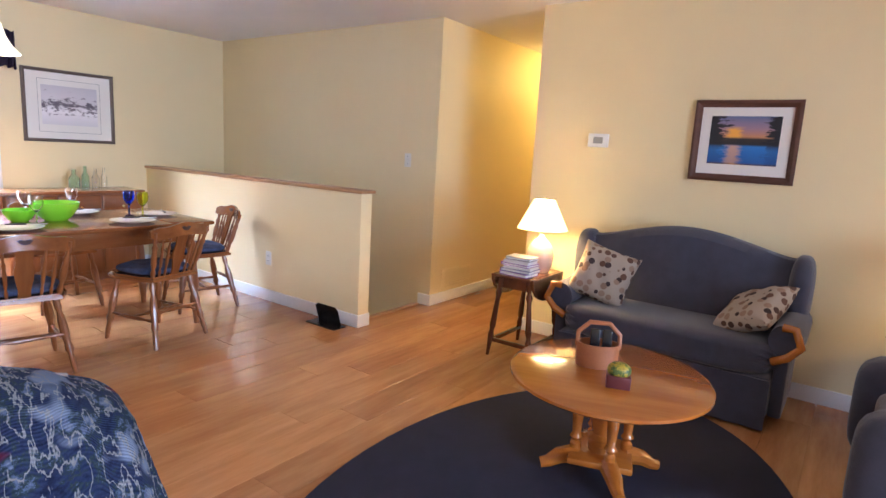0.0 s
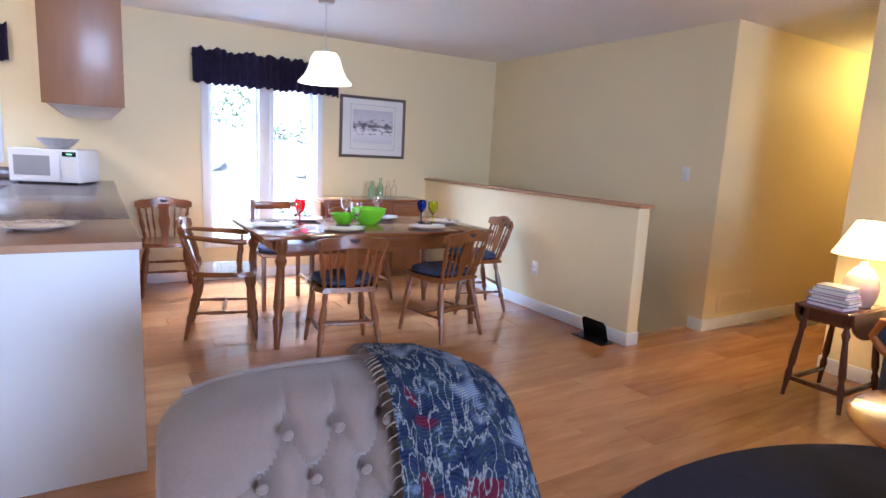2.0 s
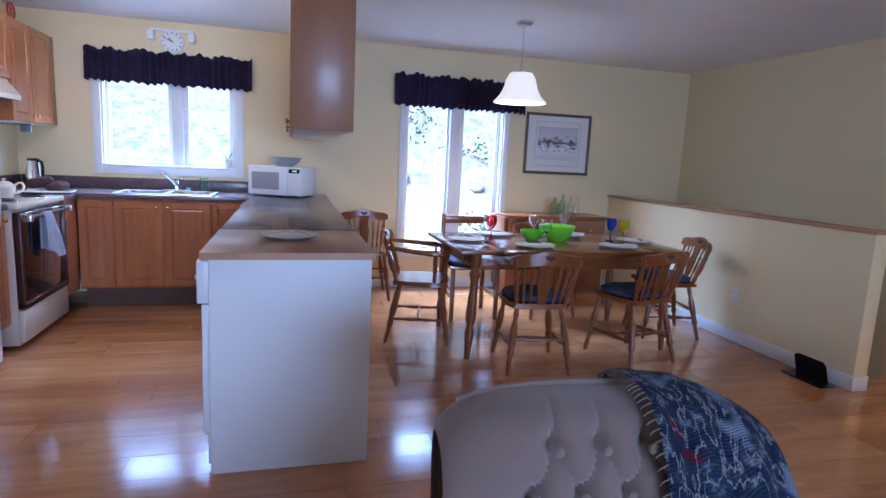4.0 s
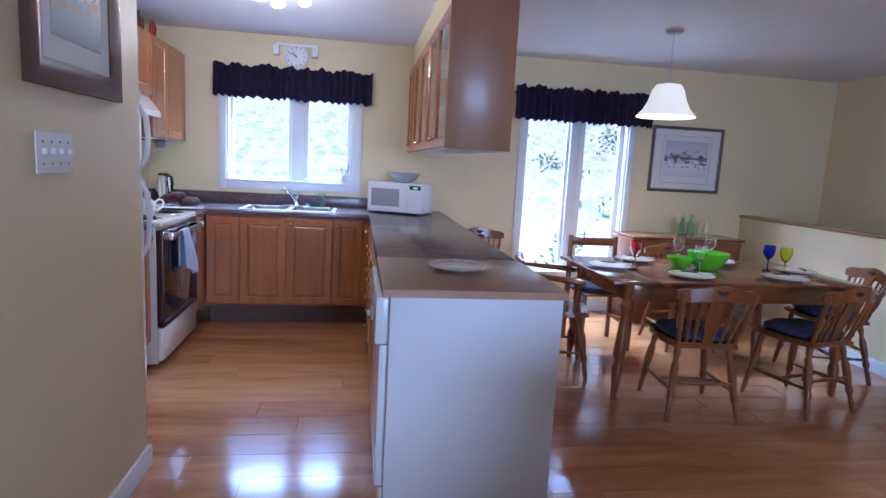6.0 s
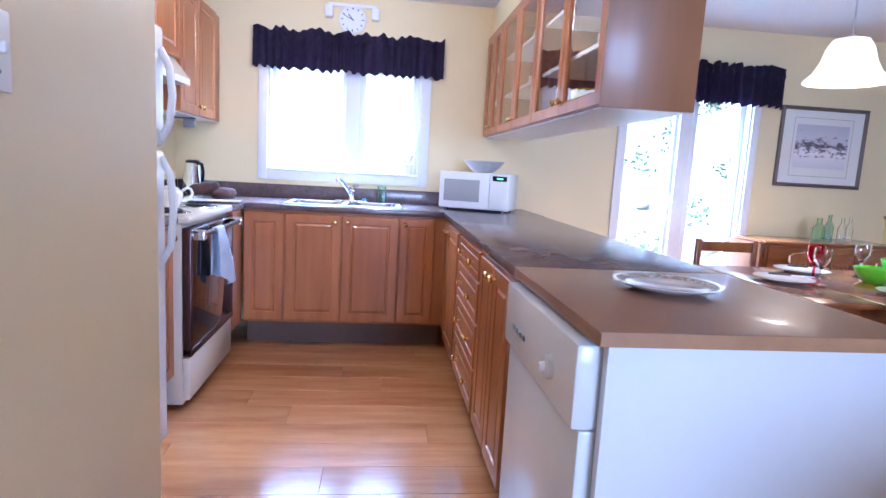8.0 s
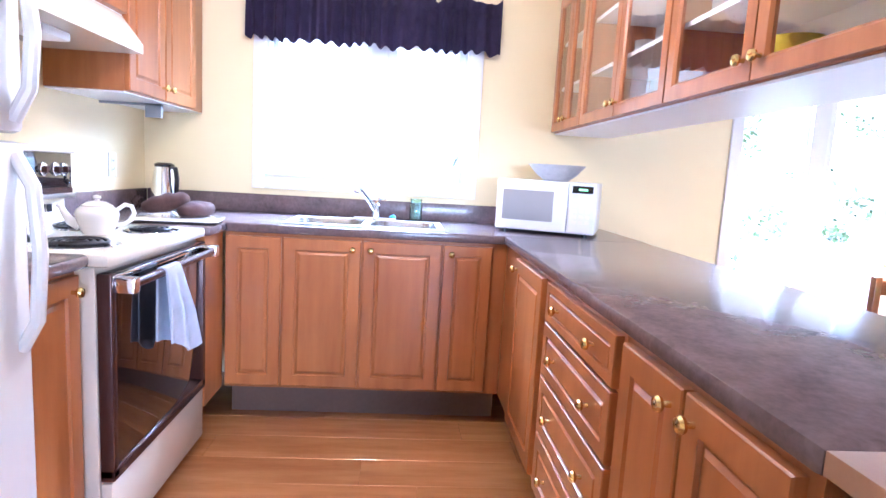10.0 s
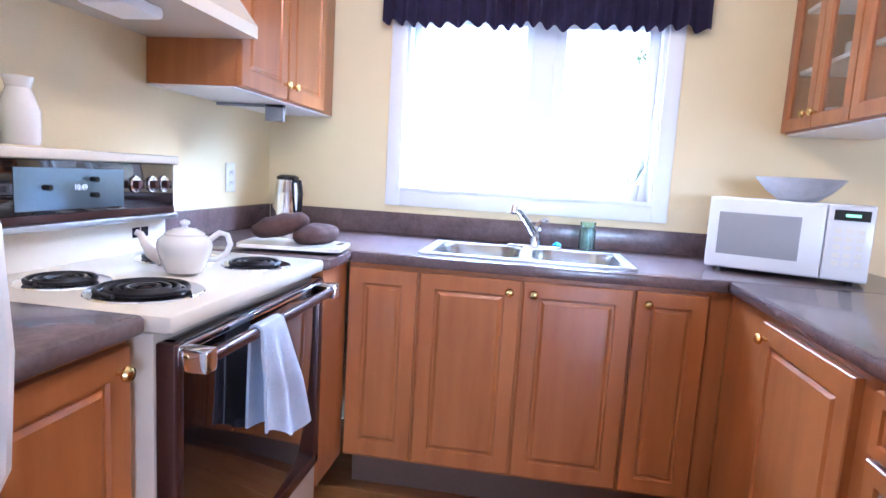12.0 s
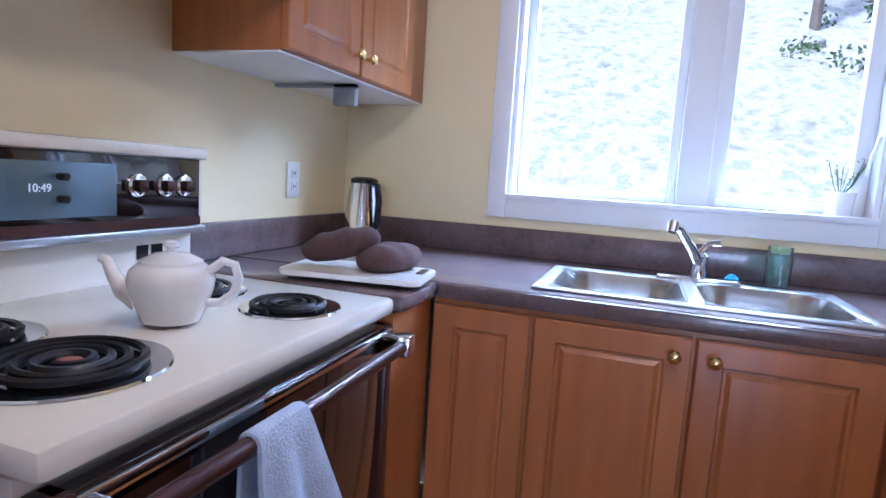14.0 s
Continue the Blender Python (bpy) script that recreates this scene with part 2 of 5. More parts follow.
THROW = throw_cloth("woven_throw")
WOODS = picture_mat("leaf_litter", [(0.28, (0.16, 0.18, 0.10)), (0.40, (0.36, 0.34, 0.28)), (0.52, (0.52, 0.50, 0.46)), (0.60, (0.28, 0.30, 0.20)), (0.72, (0.64, 0.62, 0.59))], 2.4)
LEAF = surface("spring_leaf", (0.10, 0.16, 0.07), 0.6, var=0.5, fine=4, coarse=1, relief=0.0)
BARK = surface("bark", (0.16, 0.13, 0.11), 0.9, var=0.4, fine=30, relief=0.6, depth=0.02)
ROCK = surface("pale_rock", (0.42, 0.41, 0.40), 0.9, var=0.35, fine=14, coarse=3, relief=0.6, depth=0.03)

# ---- mesh tools ----


def box(bm, x0, x1, y0, y1, z0, z1, bev=0.0):
    vs = bmesh.ops.create_cube(bm, size=1.0)["verts"]
    for v in vs:
        v.co = Vector((x0 + (v.co.x + 0.5) * (x1 - x0), y0 + (v.co.y + 0.5) * (y1 - y0), z0 + (v.co.z + 0.5) * (z1 - z0)))
    if bev:
        es = list({e for v in vs for e in v.link_edges})
        bmesh.ops.bevel(bm, geom=es, offset=bev, segments=2, affect="EDGES", profile=0.5)
    return bm


def B(x0, x1, y0, y1, z0, z1, bev=0.0):
    return box(bmesh.new(), x0, x1, y0, y1, z0, z1, bev)


def grid_mesh(bm, rows, close_u=False, close_v=False):
    vr = [[bm.verts.new(p) for p in r] for r in rows]
    nu, nv = len(vr), len(vr[0])
    for i in range(nu if close_u else nu - 1):
        for j in range(nv if close_v else nv - 1):
            a, b_, c, d = vr[i][j], vr[i][(j + 1) % nv], vr[(i + 1) % nu][(j + 1) % nv], vr[(i + 1) % nu][j]
            bm.faces.new((a, b_, c, d))
    return vr


def lathe(profile, seg=20, bm=None, at=(0, 0, 0), sx=1.0, sy=1.0, caps=True):
    bm = bm or bmesh.new()
    rows = []
    for r, z in profile:
        rows.append([(at[0] + sx * r * math.cos(2 * math.pi * k / seg), at[1] + sy * r * math.sin(2 * math.pi * k / seg), at[2] + z) for k in range(seg)])
    vr = grid_mesh(bm, rows, False, True)
    if caps:
        for ring, flip in ((vr[0], True), (vr[-1], False)):
            bm.faces.new(list(reversed(ring)) if flip else ring)
    return bm


def rod(path, radii, seg=8, bm=None, caps=True):
    bm = bm or bmesh.new()
    pts = [Vector(p) for p in path]
    if not isinstance(radii, (list, tuple)):
        radii = [radii] * len(pts)
    rows, side = [], None
    for i, p in enumerate(pts):
        d = (pts[min(i + 1, len(pts) - 1)] - pts[max(i - 1, 0)]).normalized()
        if side is None:
            side = d.orthogonal().normalized()
        side = (side - d * side.dot(d)).normalized()
        up = d.cross(side)
        rows.append([p + radii[i] * (math.cos(2 * math.pi * k / seg) * side + math.sin(2 * math.pi * k / seg) * up) for k in range(seg)])
    vr = grid_mesh(bm, rows, False, True)
    if caps:
        bm.faces.new(list(reversed(vr[0])))
        bm.faces.new(vr[-1])
    return bm


def turned(a, b, r, beads=((0.0, 0.75), (0.12, 1.0), (0.2, 0.65), (0.3, 1.15), (0.45, 1.25), (0.6, 0.9), (0.68, 1.2), (0.74, 0.7), (0.85, 0.85), (1.0, 0.6)), seg=10):
    a, b = Vector(a), Vector(b)
    return rod([a.lerp(b, t) for t, _ in beads], [r * k for _, k in beads], seg)


def pad(w, d, h, n=12, power=4.0, bm=None, at=(0, 0, 0)):
    """A soft pillow-like block of that width, depth and height."""
    bm = bm or bmesh.new()
    vs = bmesh.ops.create_icosphere(bm, subdivisions=4, radius=1.0)["verts"]
    for v in vs:
        c = v.co
        k = (abs(c.x) ** power + abs(c.y) ** power + abs(c.z) ** power) ** (-1 / power)
        v.co = Vector((at[0] + c.x * k * w / 2, at[1] + c.y * k * d / 2, at[2] + c.z * k * h / 2))
    return bm


def plate_from(outline, z0, z1, bm=None, bev=0.0):
    """A flat board with the given outline."""
    bm = bm or bmesh.new()
    low = [bm.verts.new((x, y, z0)) for x, y in outline]
    top = [bm.verts.new((x, y, z1)) for x, y in outline]
    n = len(low)
    bm.faces.new(list(reversed(low)))
    f = bm.faces.new(top)
    for i in range(n):
        bm.faces.new((low[i], low[(i + 1) % n], top[(i + 1) % n], top[i]))
    if bev:
        bmesh.ops.bevel(bm, geom=list(f.edges), offset=bev, segments=2, affect="EDGES")
    return bm


def mesh_of(name, bm, material, smooth=True):
    bmesh.ops.recalc_face_normals(bm, faces=bm.faces[:])
    me = bpy.data.meshes.new(name)
    bm.to_mesh(me)
    bm.free()
    me.materials.append(material)
    if smooth:
        me.set_sharp_from_angle(angle=radians(35))
        me.polygons.foreach_set("use_smooth", [True] * len(me.polygons))
    return me


def part(name, bm, material, parent, label="", at=None):
    me = bm if isinstance(bm, bpy.types.Mesh) else mesh_of(name, bm, material)
    ob = new(name, me)
    ob.parent = parent
    if at is not None:
        ob.matrix_basis = at
    if label:
        ob["label"] = label
    return ob


def thing(name, label, category, at=(0, 0, 0), turn=0, group=""):
    ob = new(name)
    ob.empty_display_size = 0.1
    ob.matrix_basis = pose(*at, 0, 0, turn)
    return tagged(ob, label, category, group)


def solo(name, bm, material, label, category, at=(0, 0, 0), turn=0, group="", kind=""):
    ob = new(name, mesh_of(name, bm, material))
    ob.matrix_basis = pose(*at, 0, 0, turn)
    return tagged(ob, label, category, group, kind)


def structure(name, bm, material, label, category):
    return solo(name, bm, material, label, category, kind="structure")


# ---- the shell of the rooms ----
H = 2.35
WX, NY, SY, EX = -7.6, 4.19, -2.235, 2.5


def wall_x(bm, x0, x1, y0, y1, z1, holes):
    """A wall between x0 and x1 that runs along y, with holes (ya, yb, za, zb) in order of y."""
    y = y0
    for ya, yb, za, zb in holes:
        box(bm, x0, x1, y, ya, 0, z1)
        box(bm, x0, x1, ya, yb, 0, za)
        box(bm, x0, x1, ya, yb, zb, z1)
        y = yb
    box(bm, x0, x1, y, y1, 0, z1)
    return bm


KW = (-1.603, -0.518, 1.11, 1.90)
DW = (1.04, 2.05, 0.37, 1.98)
# LW: opening of the assumed window in the unseen east wall
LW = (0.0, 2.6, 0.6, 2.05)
structure("wall_west", wall_x(bmesh.new(), WX - 0.16, WX, SY - 0.16, NY + 0.12, H, [KW, DW]), WALL, "pale yellow painted plaster wall with two windows", "wall")
structure("wall_stairwell_lower", box(box(box(bmesh.new(), WX - 0.16, WX, 3.428, NY, -1.6, 0), WX, -4.74, NY, NY + 0.12, -1.6, 0), WX, -4.74, 3.318, 3.428, -1.6, -0.02), WALL, "yellow painted wall down the stairwell", "wall")
structure("wall_kitchen_south", B(WX, -4.71, SY - 0.12, SY, 0, H), WALL, "yellow painted kitchen wall", "wall")
structure("wall_partition", box(B(-4.82, EX, -1.45, -1.33, 0, H, 0.004), -4.82, -4.71, SY, -1.45, 0, H), WALL, "yellow painted partition wall beside the fridge", "wall")
structure("wall_north_stairs", B(WX, -4.62, NY, NY + 0.12, 0, H), WALL, "yellow painted wall above the stairs", "wall")
structure("wall_north_living", B(-3.74, EX, NY, NY + 0.12, 0, H), WALL, "yellow painted living room wall", "wall")
structure("wall_hall_west", B(-4.69, -4.62, NY + 0.12, 7.4, 0, H), WALL, "yellow painted hallway wall", "wall")
structure("wall_hall_east", B(-3.74, -3.62, NY + 0.12, 7.4, 0, H), WALL, "yellow painted hallway wall", "wall")
structure("wall_hall_end", B(-4.74, -3.62, 7.4, 7.52, 0, H), WALL, "yellow painted end of the hallway", "wall")
structure("wall_east", wall_x(bmesh.new(), EX, EX + 0.16, -1.45, NY + 0.12, H, [LW]), WALL, "unseen yellow painted wall with an assumed living room window", "wall")
structure("ceiling", box(box(bmesh.new(), WX - 0.16, EX + 0.16, SY - 0.12, NY + 0.12, H, H + 0.1), -4.74, -3.62, NY + 0.12, 7.52, H, H + 0.1), CEIL, "white finely textured ceiling", "ceiling")
structure("half_wall", B(WX, -4.61, 3.318, 3.428, 0, 0.98, 0.004), WALL, "waist-high painted half wall along the stairs", "half wall")
structure("half_wall_cap", B(WX, -4.59, 3.30, 3.446, 0.98, 1.003, 0.005), CAP, "narrow brown wooden cap on the half wall", "wall cap")
subfloor = structure("floor", box(box(box(box(bmesh.new(), WX, EX, SY, 3.318, -0.12, -0.012), -4.74, EX, 3.318, NY, -0.12, -0.012), WX, -4.74, 3.318, 3.428, -0.12, -0.012), -4.62, -3.74, NY, 7.4, -0.12, -0.012), PLANK, "glossy maple laminate plank floor", "floor")
stairs = thing("stairs", "wooden stairs going down behind the half wall", "stairs")
stairs["kind"] = "structure"
for i in range(7):
    part("step", B(-4.76 - 0.26 * (i + 1), -4.74 - 0.26 * i, 3.438, 4.18, -0.18 * (i + 1) - 0.04, -0.18 * (i + 1), 0.008), PLANK, stairs)
structure("floor_edge_trim", B(-4.76, -4.71, 3.438, 4.18, -0.012, 0.006, 0.005), CAP, "wooden nosing along the top of the stairs", "trim")


def baseboard(x0, x1, y0, y1):
    structure("baseboard", B(x0, x1, y0, y1, 0, 0.095, 0.004), WHITE, "white painted baseboard", "baseboard")


baseboard(WX, WX + 0.014, 0.29, 3.318)
baseboard(WX + 0.014, -4.61, 3.304, 3.318)
baseboard(-4.61, -4.596, 3.304, 3.428)
baseboard(-4.74, -4.62, NY - 0.014, NY)
baseboard(-4.62, -4.606, NY - 0.014, 7.4)
baseboard(-3.754, -3.74, NY - 0.014, 7.4)
baseboard(-3.74, EX, NY - 0.014, NY)
baseboard(-4.82, EX, -1.33, -1.316)
baseboard(-4.834, -4.82, -1.46, -1.316)
baseboard(EX - 0.014, EX, -1.316, NY - 0.014)


def window(name, label, y0, y1, z0, z1, mull, casing, crank):
    """A window in the west wall with a fixed pane and a casement."""
    w = tagged(new(name), label, "window", kind="structure")
    x = WX
    cz = casing
    for nm, b in (("casing_side", B(x + 0.001, x + 0.02, y0 - cz, y0, z0 - cz, z1 + cz, 0.003)), ("casing_side", B(x + 0.001, x + 0.02, y1, y1 + cz, z0 - cz, z1 + cz, 0.003)),
                  ("casing_bottom", B(x + 0.001, x + 0.021, y0, y1, z0 - cz, z0, 0.003)), ("casing_head", B(x + 0.001, x + 0.021, y0, y1, z1, z1 + cz, 0.003)),
                  ("sill", B(x - 0.13, x + 0.03, y0 + 0.002, y1 - 0.002, z0 - 0.001, z0 + 0.018, 0.004)),
                  ("jamb", B(x - 0.15, x, y0 + 0.001, y0 + 0.016, z0, z1)), ("jamb", B(x - 0.15, x, y1 - 0.016, y1 - 0.001, z0, z1)), ("jamb_head", B(x - 0.15, x, y0, y1, z1 - 0.016, z1 - 0.001))):
        part(nm, b, WHITE, w)
    m0, m1 = mull
    part("mullion", B(x - 0.13, x - 0.05, m0, m1, z0 + 0.018, z1 - 0.016, 0.004), WHITE, w)
    for a, b, depth in ((y0 + 0.016, m0, 0.10), (m1, y1 - 0.016, 0.085)):
        f = 0.03 if depth > 0.09 else 0.045
        bm = bmesh.new()
        for q in ((a, a + f, z0 + 0.018, z1 - 0.016), (b - f, b, z0 + 0.018, z1 - 0.016), (a + f, b - f, z0 + 0.018, z0 + 0.018 + f), (a + f, b - f, z1 - 0.016 - f, z1 - 0.016)):
            box(bm, x - depth - 0.02, x - depth + 0.02, *q, 0.003)
        sash = part("sash", bm, WHITE, w)
        p = part("pane", B(x - depth - 0.003, x - depth + 0.003, a + f, b - f, z0 + 0.018 + f, z1 - 0.016 - f), PANE, sash)
        p.visible_shadow = False
    if crank:
        bm = box(bmesh.new(), x - 0.05, x - 0.02, m1 + 0.02, m1 + 0.20, z0 + 0.02, z0 + 0.045, 0.004)
        part("crank_cover", bm, WHITE, w)
        part("crank_handle", rod([(x - 0.03, y1 - 0.19, z0 + 0.03), (x - 0.01, y1 - 0.19, z0 + 0.05), (x - 0.01, y1 - 0.15, z0 + 0.045)], 0.006), WHITE, w)
        part("sash_lock", rod([(x - 0.05, y1 - 0.03, z0 + 0.14), (x - 0.02, y1 - 0.035, z0 + 0.18), (x - 0.02, y1 - 0.02, z0 + 0.25)], 0.005), WHITE, w)
    return w


window("window_1", "white two-pane kitchen window with a crank casement", *KW, (-1.06, -0.965), 0.065, True)
window("window_2", "tall white two-pane dining room window", *DW, (1.50, 1.60), 0.06, False)
# assumed window, out of view, added around the daylight fill
w3 = tagged(new("window_3"), "unseen wide white living room window, added to let daylight in", "window", kind="structure")
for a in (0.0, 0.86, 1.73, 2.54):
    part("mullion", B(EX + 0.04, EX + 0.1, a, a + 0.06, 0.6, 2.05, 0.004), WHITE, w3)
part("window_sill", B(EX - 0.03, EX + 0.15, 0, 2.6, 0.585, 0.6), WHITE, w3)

# ---- kitchen ----


def door_mesh(w, h, t=0.02):
    """A raised-panel door: width along x, height along z, its face towards -y."""
    bm = bmesh.new()
    rings = [(0.0, 0.0), (0.0, -t + 0.003), (0.003, -t), (0.052, -t), (0.056, -t + 0.007), (0.062, -t + 0.007), (0.072, -t + 0.001), (0.074, -t + 0.001)]
    k = min(1.0, min(w, h) / 0.24)
    rows = []
    for i, (s, y) in enumerate(rings[:-1]):
        s *= k
        rows.append([(s, y, s), (w - s, y, s), (w - s, y, h - s), (s, y, h - s)])
    vr = grid_mesh(bm, rows, False, True)
    bm.faces.new(vr[-1])
    bm.faces.new(list(reversed(vr[0])))
    return bm


def glass_frame(w, h, t=0.02, f=0.05):
    bm = bmesh.new()
    rows = [[(s, y, s), (w - s, y, s), (w - s, y, h - s), (s, y, h - s)] for s, y in ((0, 0), (0, -t), (f - 0.008, -t), (f, -t + 0.008), (f, 0))]
    grid_mesh(bm, rows, True, True)
    return bm


KNOB = mesh_of("knob", lathe([(0.006, 0), (0.005, 0.012), (0.013, 0.016), (0.015, 0.022), (0.012, 0.028), (0.004, 0.031)], 14), BRASS)
OUT = pose(0, 0, 0, 90)  # a lathe's axis turned to point along -y


def cabinet_door(parent, x, z, w, h, knob=None, mat=CAB_X, glass=False, name="door"):
    """x, z: the door's lower corner in the cabinet's own frame, whose face is y = 0 and looks to -y."""
    d = part(name, mesh_of(name, glass_frame(w, h) if glass else door_mesh(w, h), mat, False), mat, parent, at=pose(x, 0, z))
    if glass:
        p = part("pane", B(0.048, w - 0.048, -0.010, -0.006, 0.048, h - 0.048), GLASS, d)
        p.visible_shadow = False
    for kx, kz in knob or ():
        part("knob", KNOB, BRASS, d, "round brass knob", at=pose(kx, -0.02, kz) @ OUT)
    return d


def base_cabinet(label, at, turn, width, depth, doors, drawers=(), body_h=0.875):
    """body_h below 0.875 leaves room for a sink; a front rail closes the gap."""
    c = thing("base_cabinet", label, "cabinet", at, turn)
    part("body", B(0.001, width - 0.001, 0.0, depth, 0.165, body_h), CAB_X, c)
    if body_h < 0.87:
        part("front_rail", B(0.001, width - 0.001, 0.0, 0.02, body_h, 0.875), CAB_X, c)
    part("toe_kick", B(0.0, width, 0.12, 0.135, 0.0, 0.165), TOEKICK, c)
    for x0, x1, knob in doors:
        w, h = x1 - x0, 0.68
        kx = {"l": 0.035, "r": w - 0.035, "": None}[knob]
        cabinet_door(c, x0, 0.18, w, h, [(kx, h - 0.04)] if kx else None)
    for x0, x1, z0, z1, kn in drawers:
        cabinet_door(c, x0, z0, x1 - x0, z1 - z0, [((x1 - x0) * k, (z1 - z0) / 2) for k in kn], name="drawer")
    return c


# under the window: local x runs with +y, face towards +x
base_cabinet("maple sink cabinet with raised-panel doors and brass knobs", (-6.97, -1.62, 0), 90, 1.256, 0.62,
             [(0.005, 0.245, ""), (0.255, 0.595, "r"), (0.605, 0.955, "l"), (0.965, 1.185, "l")], (), 0.70)
# the peninsula: face towards -y, local x is world x
base_cabinet("maple corner cabinet with one raised-panel door", (-6.97, -0.364, 0), 0, 0.80, 0.62, [(0.31, 0.75, "l")])
base_cabinet("maple drawer unit with four drawers and brass knobs", (-6.17, -0.364, 0), 0, 0.63, 0.62, [],
             [(0.02, 0.61, 0.745, 0.862, (0.25, 0.78)), (0.02, 0.61, 0.57, 0.735, (0.25, 0.78)), (0.02, 0.61, 0.38, 0.56, (0.25, 0.78)), (0.02, 0.61, 0.18, 0.37, (0.25, 0.78))])
base_cabinet("maple cabinet with two narrow doors beside the dishwasher", (-5.54, -0.364, 0), 0, 0.565, 0.62, [(0.02, 0.275, "r"), (0.285, 0.54, "l")])
# left of the stove: face towards +y
base_cabinet("narrow maple cabinet between fridge and stove", (-5.61, -1.71, 0), 180, 0.365, 0.50, [(0.02, 0.35, "r")])
base_cabinet("maple corner cabinet beside the stove", (-6.737, -1.63, 0), 180, 0.233, 0.53, [])

# worktops
wt = thing("worktop", "dark brown mottled laminate worktop with rolled edge", "worktop")


def roll_top(outline_y0, outline_y1, x0, x1):
    return B(x0, x1, outline_y0, outline_y1, 0.877, 0.915, 0.012)


part("slab", B(WX, -6.958, SY, -1.372, 0.877, 0.915), LAM, wt)
part("slab", B(WX, -6.958, -0.668, 0.278, 0.877, 0.915), LAM, wt)
part("slab", B(WX, -7.412, -1.3719, -0.6681, 0.877, 0.915), LAM, wt)
part("slab", B(-7.028, -6.958, -1.3719, -0.6681, 0.877, 0.915), LAM, wt)
part("rolled_edge", B(-6.9579, -6.943, -1.606, -0.386, 0.876, 0.9148, 0.007), LAM, wt)
part("slab", roll_top(-0.385, 0.278, -6.9579, -4.96), LAM, wt)
part("slab", roll_top(SY, -1.607, -6.9579, -6.736), LAM, wt)
part("backsplash", B(WX + 0.001, WX + 0.02, SY + 0.02, 0.15, 0.915, 1.012, 0.004), LAM, wt)
part("backsplash", B(WX + 0.02, -6.736, SY + 0.001, SY + 0.02, 0.915, 1.012, 0.004), LAM, wt)
wt2 = thing("worktop", "short brown laminate worktop beside the stove", "worktop")
part("slab", B(-5.974, -5.617, SY, -1.668, 0.877, 0.915, 0.012), LAM, wt2)
wt3 = thing("worktop", "plain brown laminate worktop over the dishwasher", "worktop")
part("slab", B(-4.959, -4.288, -0.384, 0.279, 0.885, 0.9135, 0.001), LAM2, wt3)
part("edge_band", B(-4.2878, -4.2855, -0.383, 0.278, 0.886, 0.9125), CAP, wt3, "light brown edge band")
pen = thing("peninsula_cladding", "white end panel and maple back of the peninsula", "panel")
part("end_panel", B(-4.335, -4.313, -0.355, 0.27, 0.0, 0.884, 0.002), surface("white_laminate", (0.80, 0.81, 0.83), 0.5, var=0.02, relief=0.02), pen, "white laminate end panel")
part("back_panel", B(-7.59, -4.337, 0.256, 0.272, 0.0, 0.876), CAB_X, pen, "maple back panel")

dwm = thing("dishwasher", "white built-in dishwasher with a dial", "dishwasher", (-4.945, -0.379, 0))
part("body", B(0.0, 0.605, 0.03, 0.60, 0.02, 0.875), APPL, dwm)
part("control_panel", B(0.002, 0.603, -0.025, 0.03, 0.70, 0.872, 0.008), APPL, dwm)
part("door", B(0.004, 0.601, -0.008, 0.03, 0.16, 0.698, 0.006), APPL, dwm)
part("kick_plate", B(0.004, 0.601, 0.01, 0.03, 0.03, 0.155, 0.004), APPL, dwm)
part("dial", lathe([(0.028, 0), (0.026, 0.012), (0.012, 0.014), (0.010, 0.026)], 18), APPL, dwm, at=pose(0.45, -0.025, 0.775) @ OUT)
for i in range(4):
    part("button", B(0.10 + 0.035 * i, 0.125 + 0.035 * i, -0.029, -0.025, 0.76, 0.775, 0.002), GREY, dwm)
part("foot", lathe([(0.02, 0), (0.015, 0.03)], 10), BLACK, dwm, at=pose(0.58, 0.05, 0))

# stove
st = thing("electric_stove", "cream electric stove with coil burners and dark oven door", "stove", (-6.733, -2.177, 0))
part("body", B(0.004, 0.780, 0.0, 0.545, 0.03, 0.885, 0.003), CREAM, st)
part("cooktop", B(0.0, 0.784, 0.0, 0.585, 0.885, 0.922, 0.012), CREAM, st)
part("oven_door", B(0.015, 0.769, 0.547, 0.582, 0.27, 0.868, 0.006), OVENGL, st, "dark glass oven door")
for x in (0.008, 0.745):
    part("door_trim", B(x, x + 0.032, 0.546, 0.588, 0.27, 0.868, 0.005), BROWNTRIM, st)
part("door_trim", B(0.008, 0.777, 0.546, 0.588, 0.262, 0.30, 0.005), BROWNTRIM, st)
part("door_trim", B(0.02, 0.765, 0.583, 0.590, 0.845, 0.862, 0.002), CHROME, st)
part("storage_drawer", B(0.01, 0.774, 0.545, 0.578, 0.05, 0.255, 0.006), CREAM, st)
part("handle", rod([(0.03, 0.63, 0.835), (0.39, 0.634, 0.835), (0.755, 0.63, 0.835)], 0.014, 12), BROWNTRIM, st)
for x in (0.02, 0.725):
    part("handle_bracket", B(x, x + 0.04, 0.583, 0.648, 0.812, 0.858, 0.006), CHROME, st)
panel = part("control_panel", B(0.0, 0.784, 0.0, 0.05, 1.02, 1.205, 0.006), CREAM, st)
part("back_guard", B(0.01, 0.774, 0.0, 0.025, 0.92, 1.02, 0.003), CREAM, st)
slope = part("control_glass", B(0.02, 0.764, 0.052, 0.060, 1.035, 1.185, 0.002), OVENGL, st, "dark glass control strip")
part("frame_strip", B(0.002, 0.782, 0.02, 0.070, 1.186, 1.212, 0.006), CREAM, st)
part("frame_strip", B(0.005, 0.779, 0.05, 0.066, 1.018, 1.034, 0.003), STEEL, st)
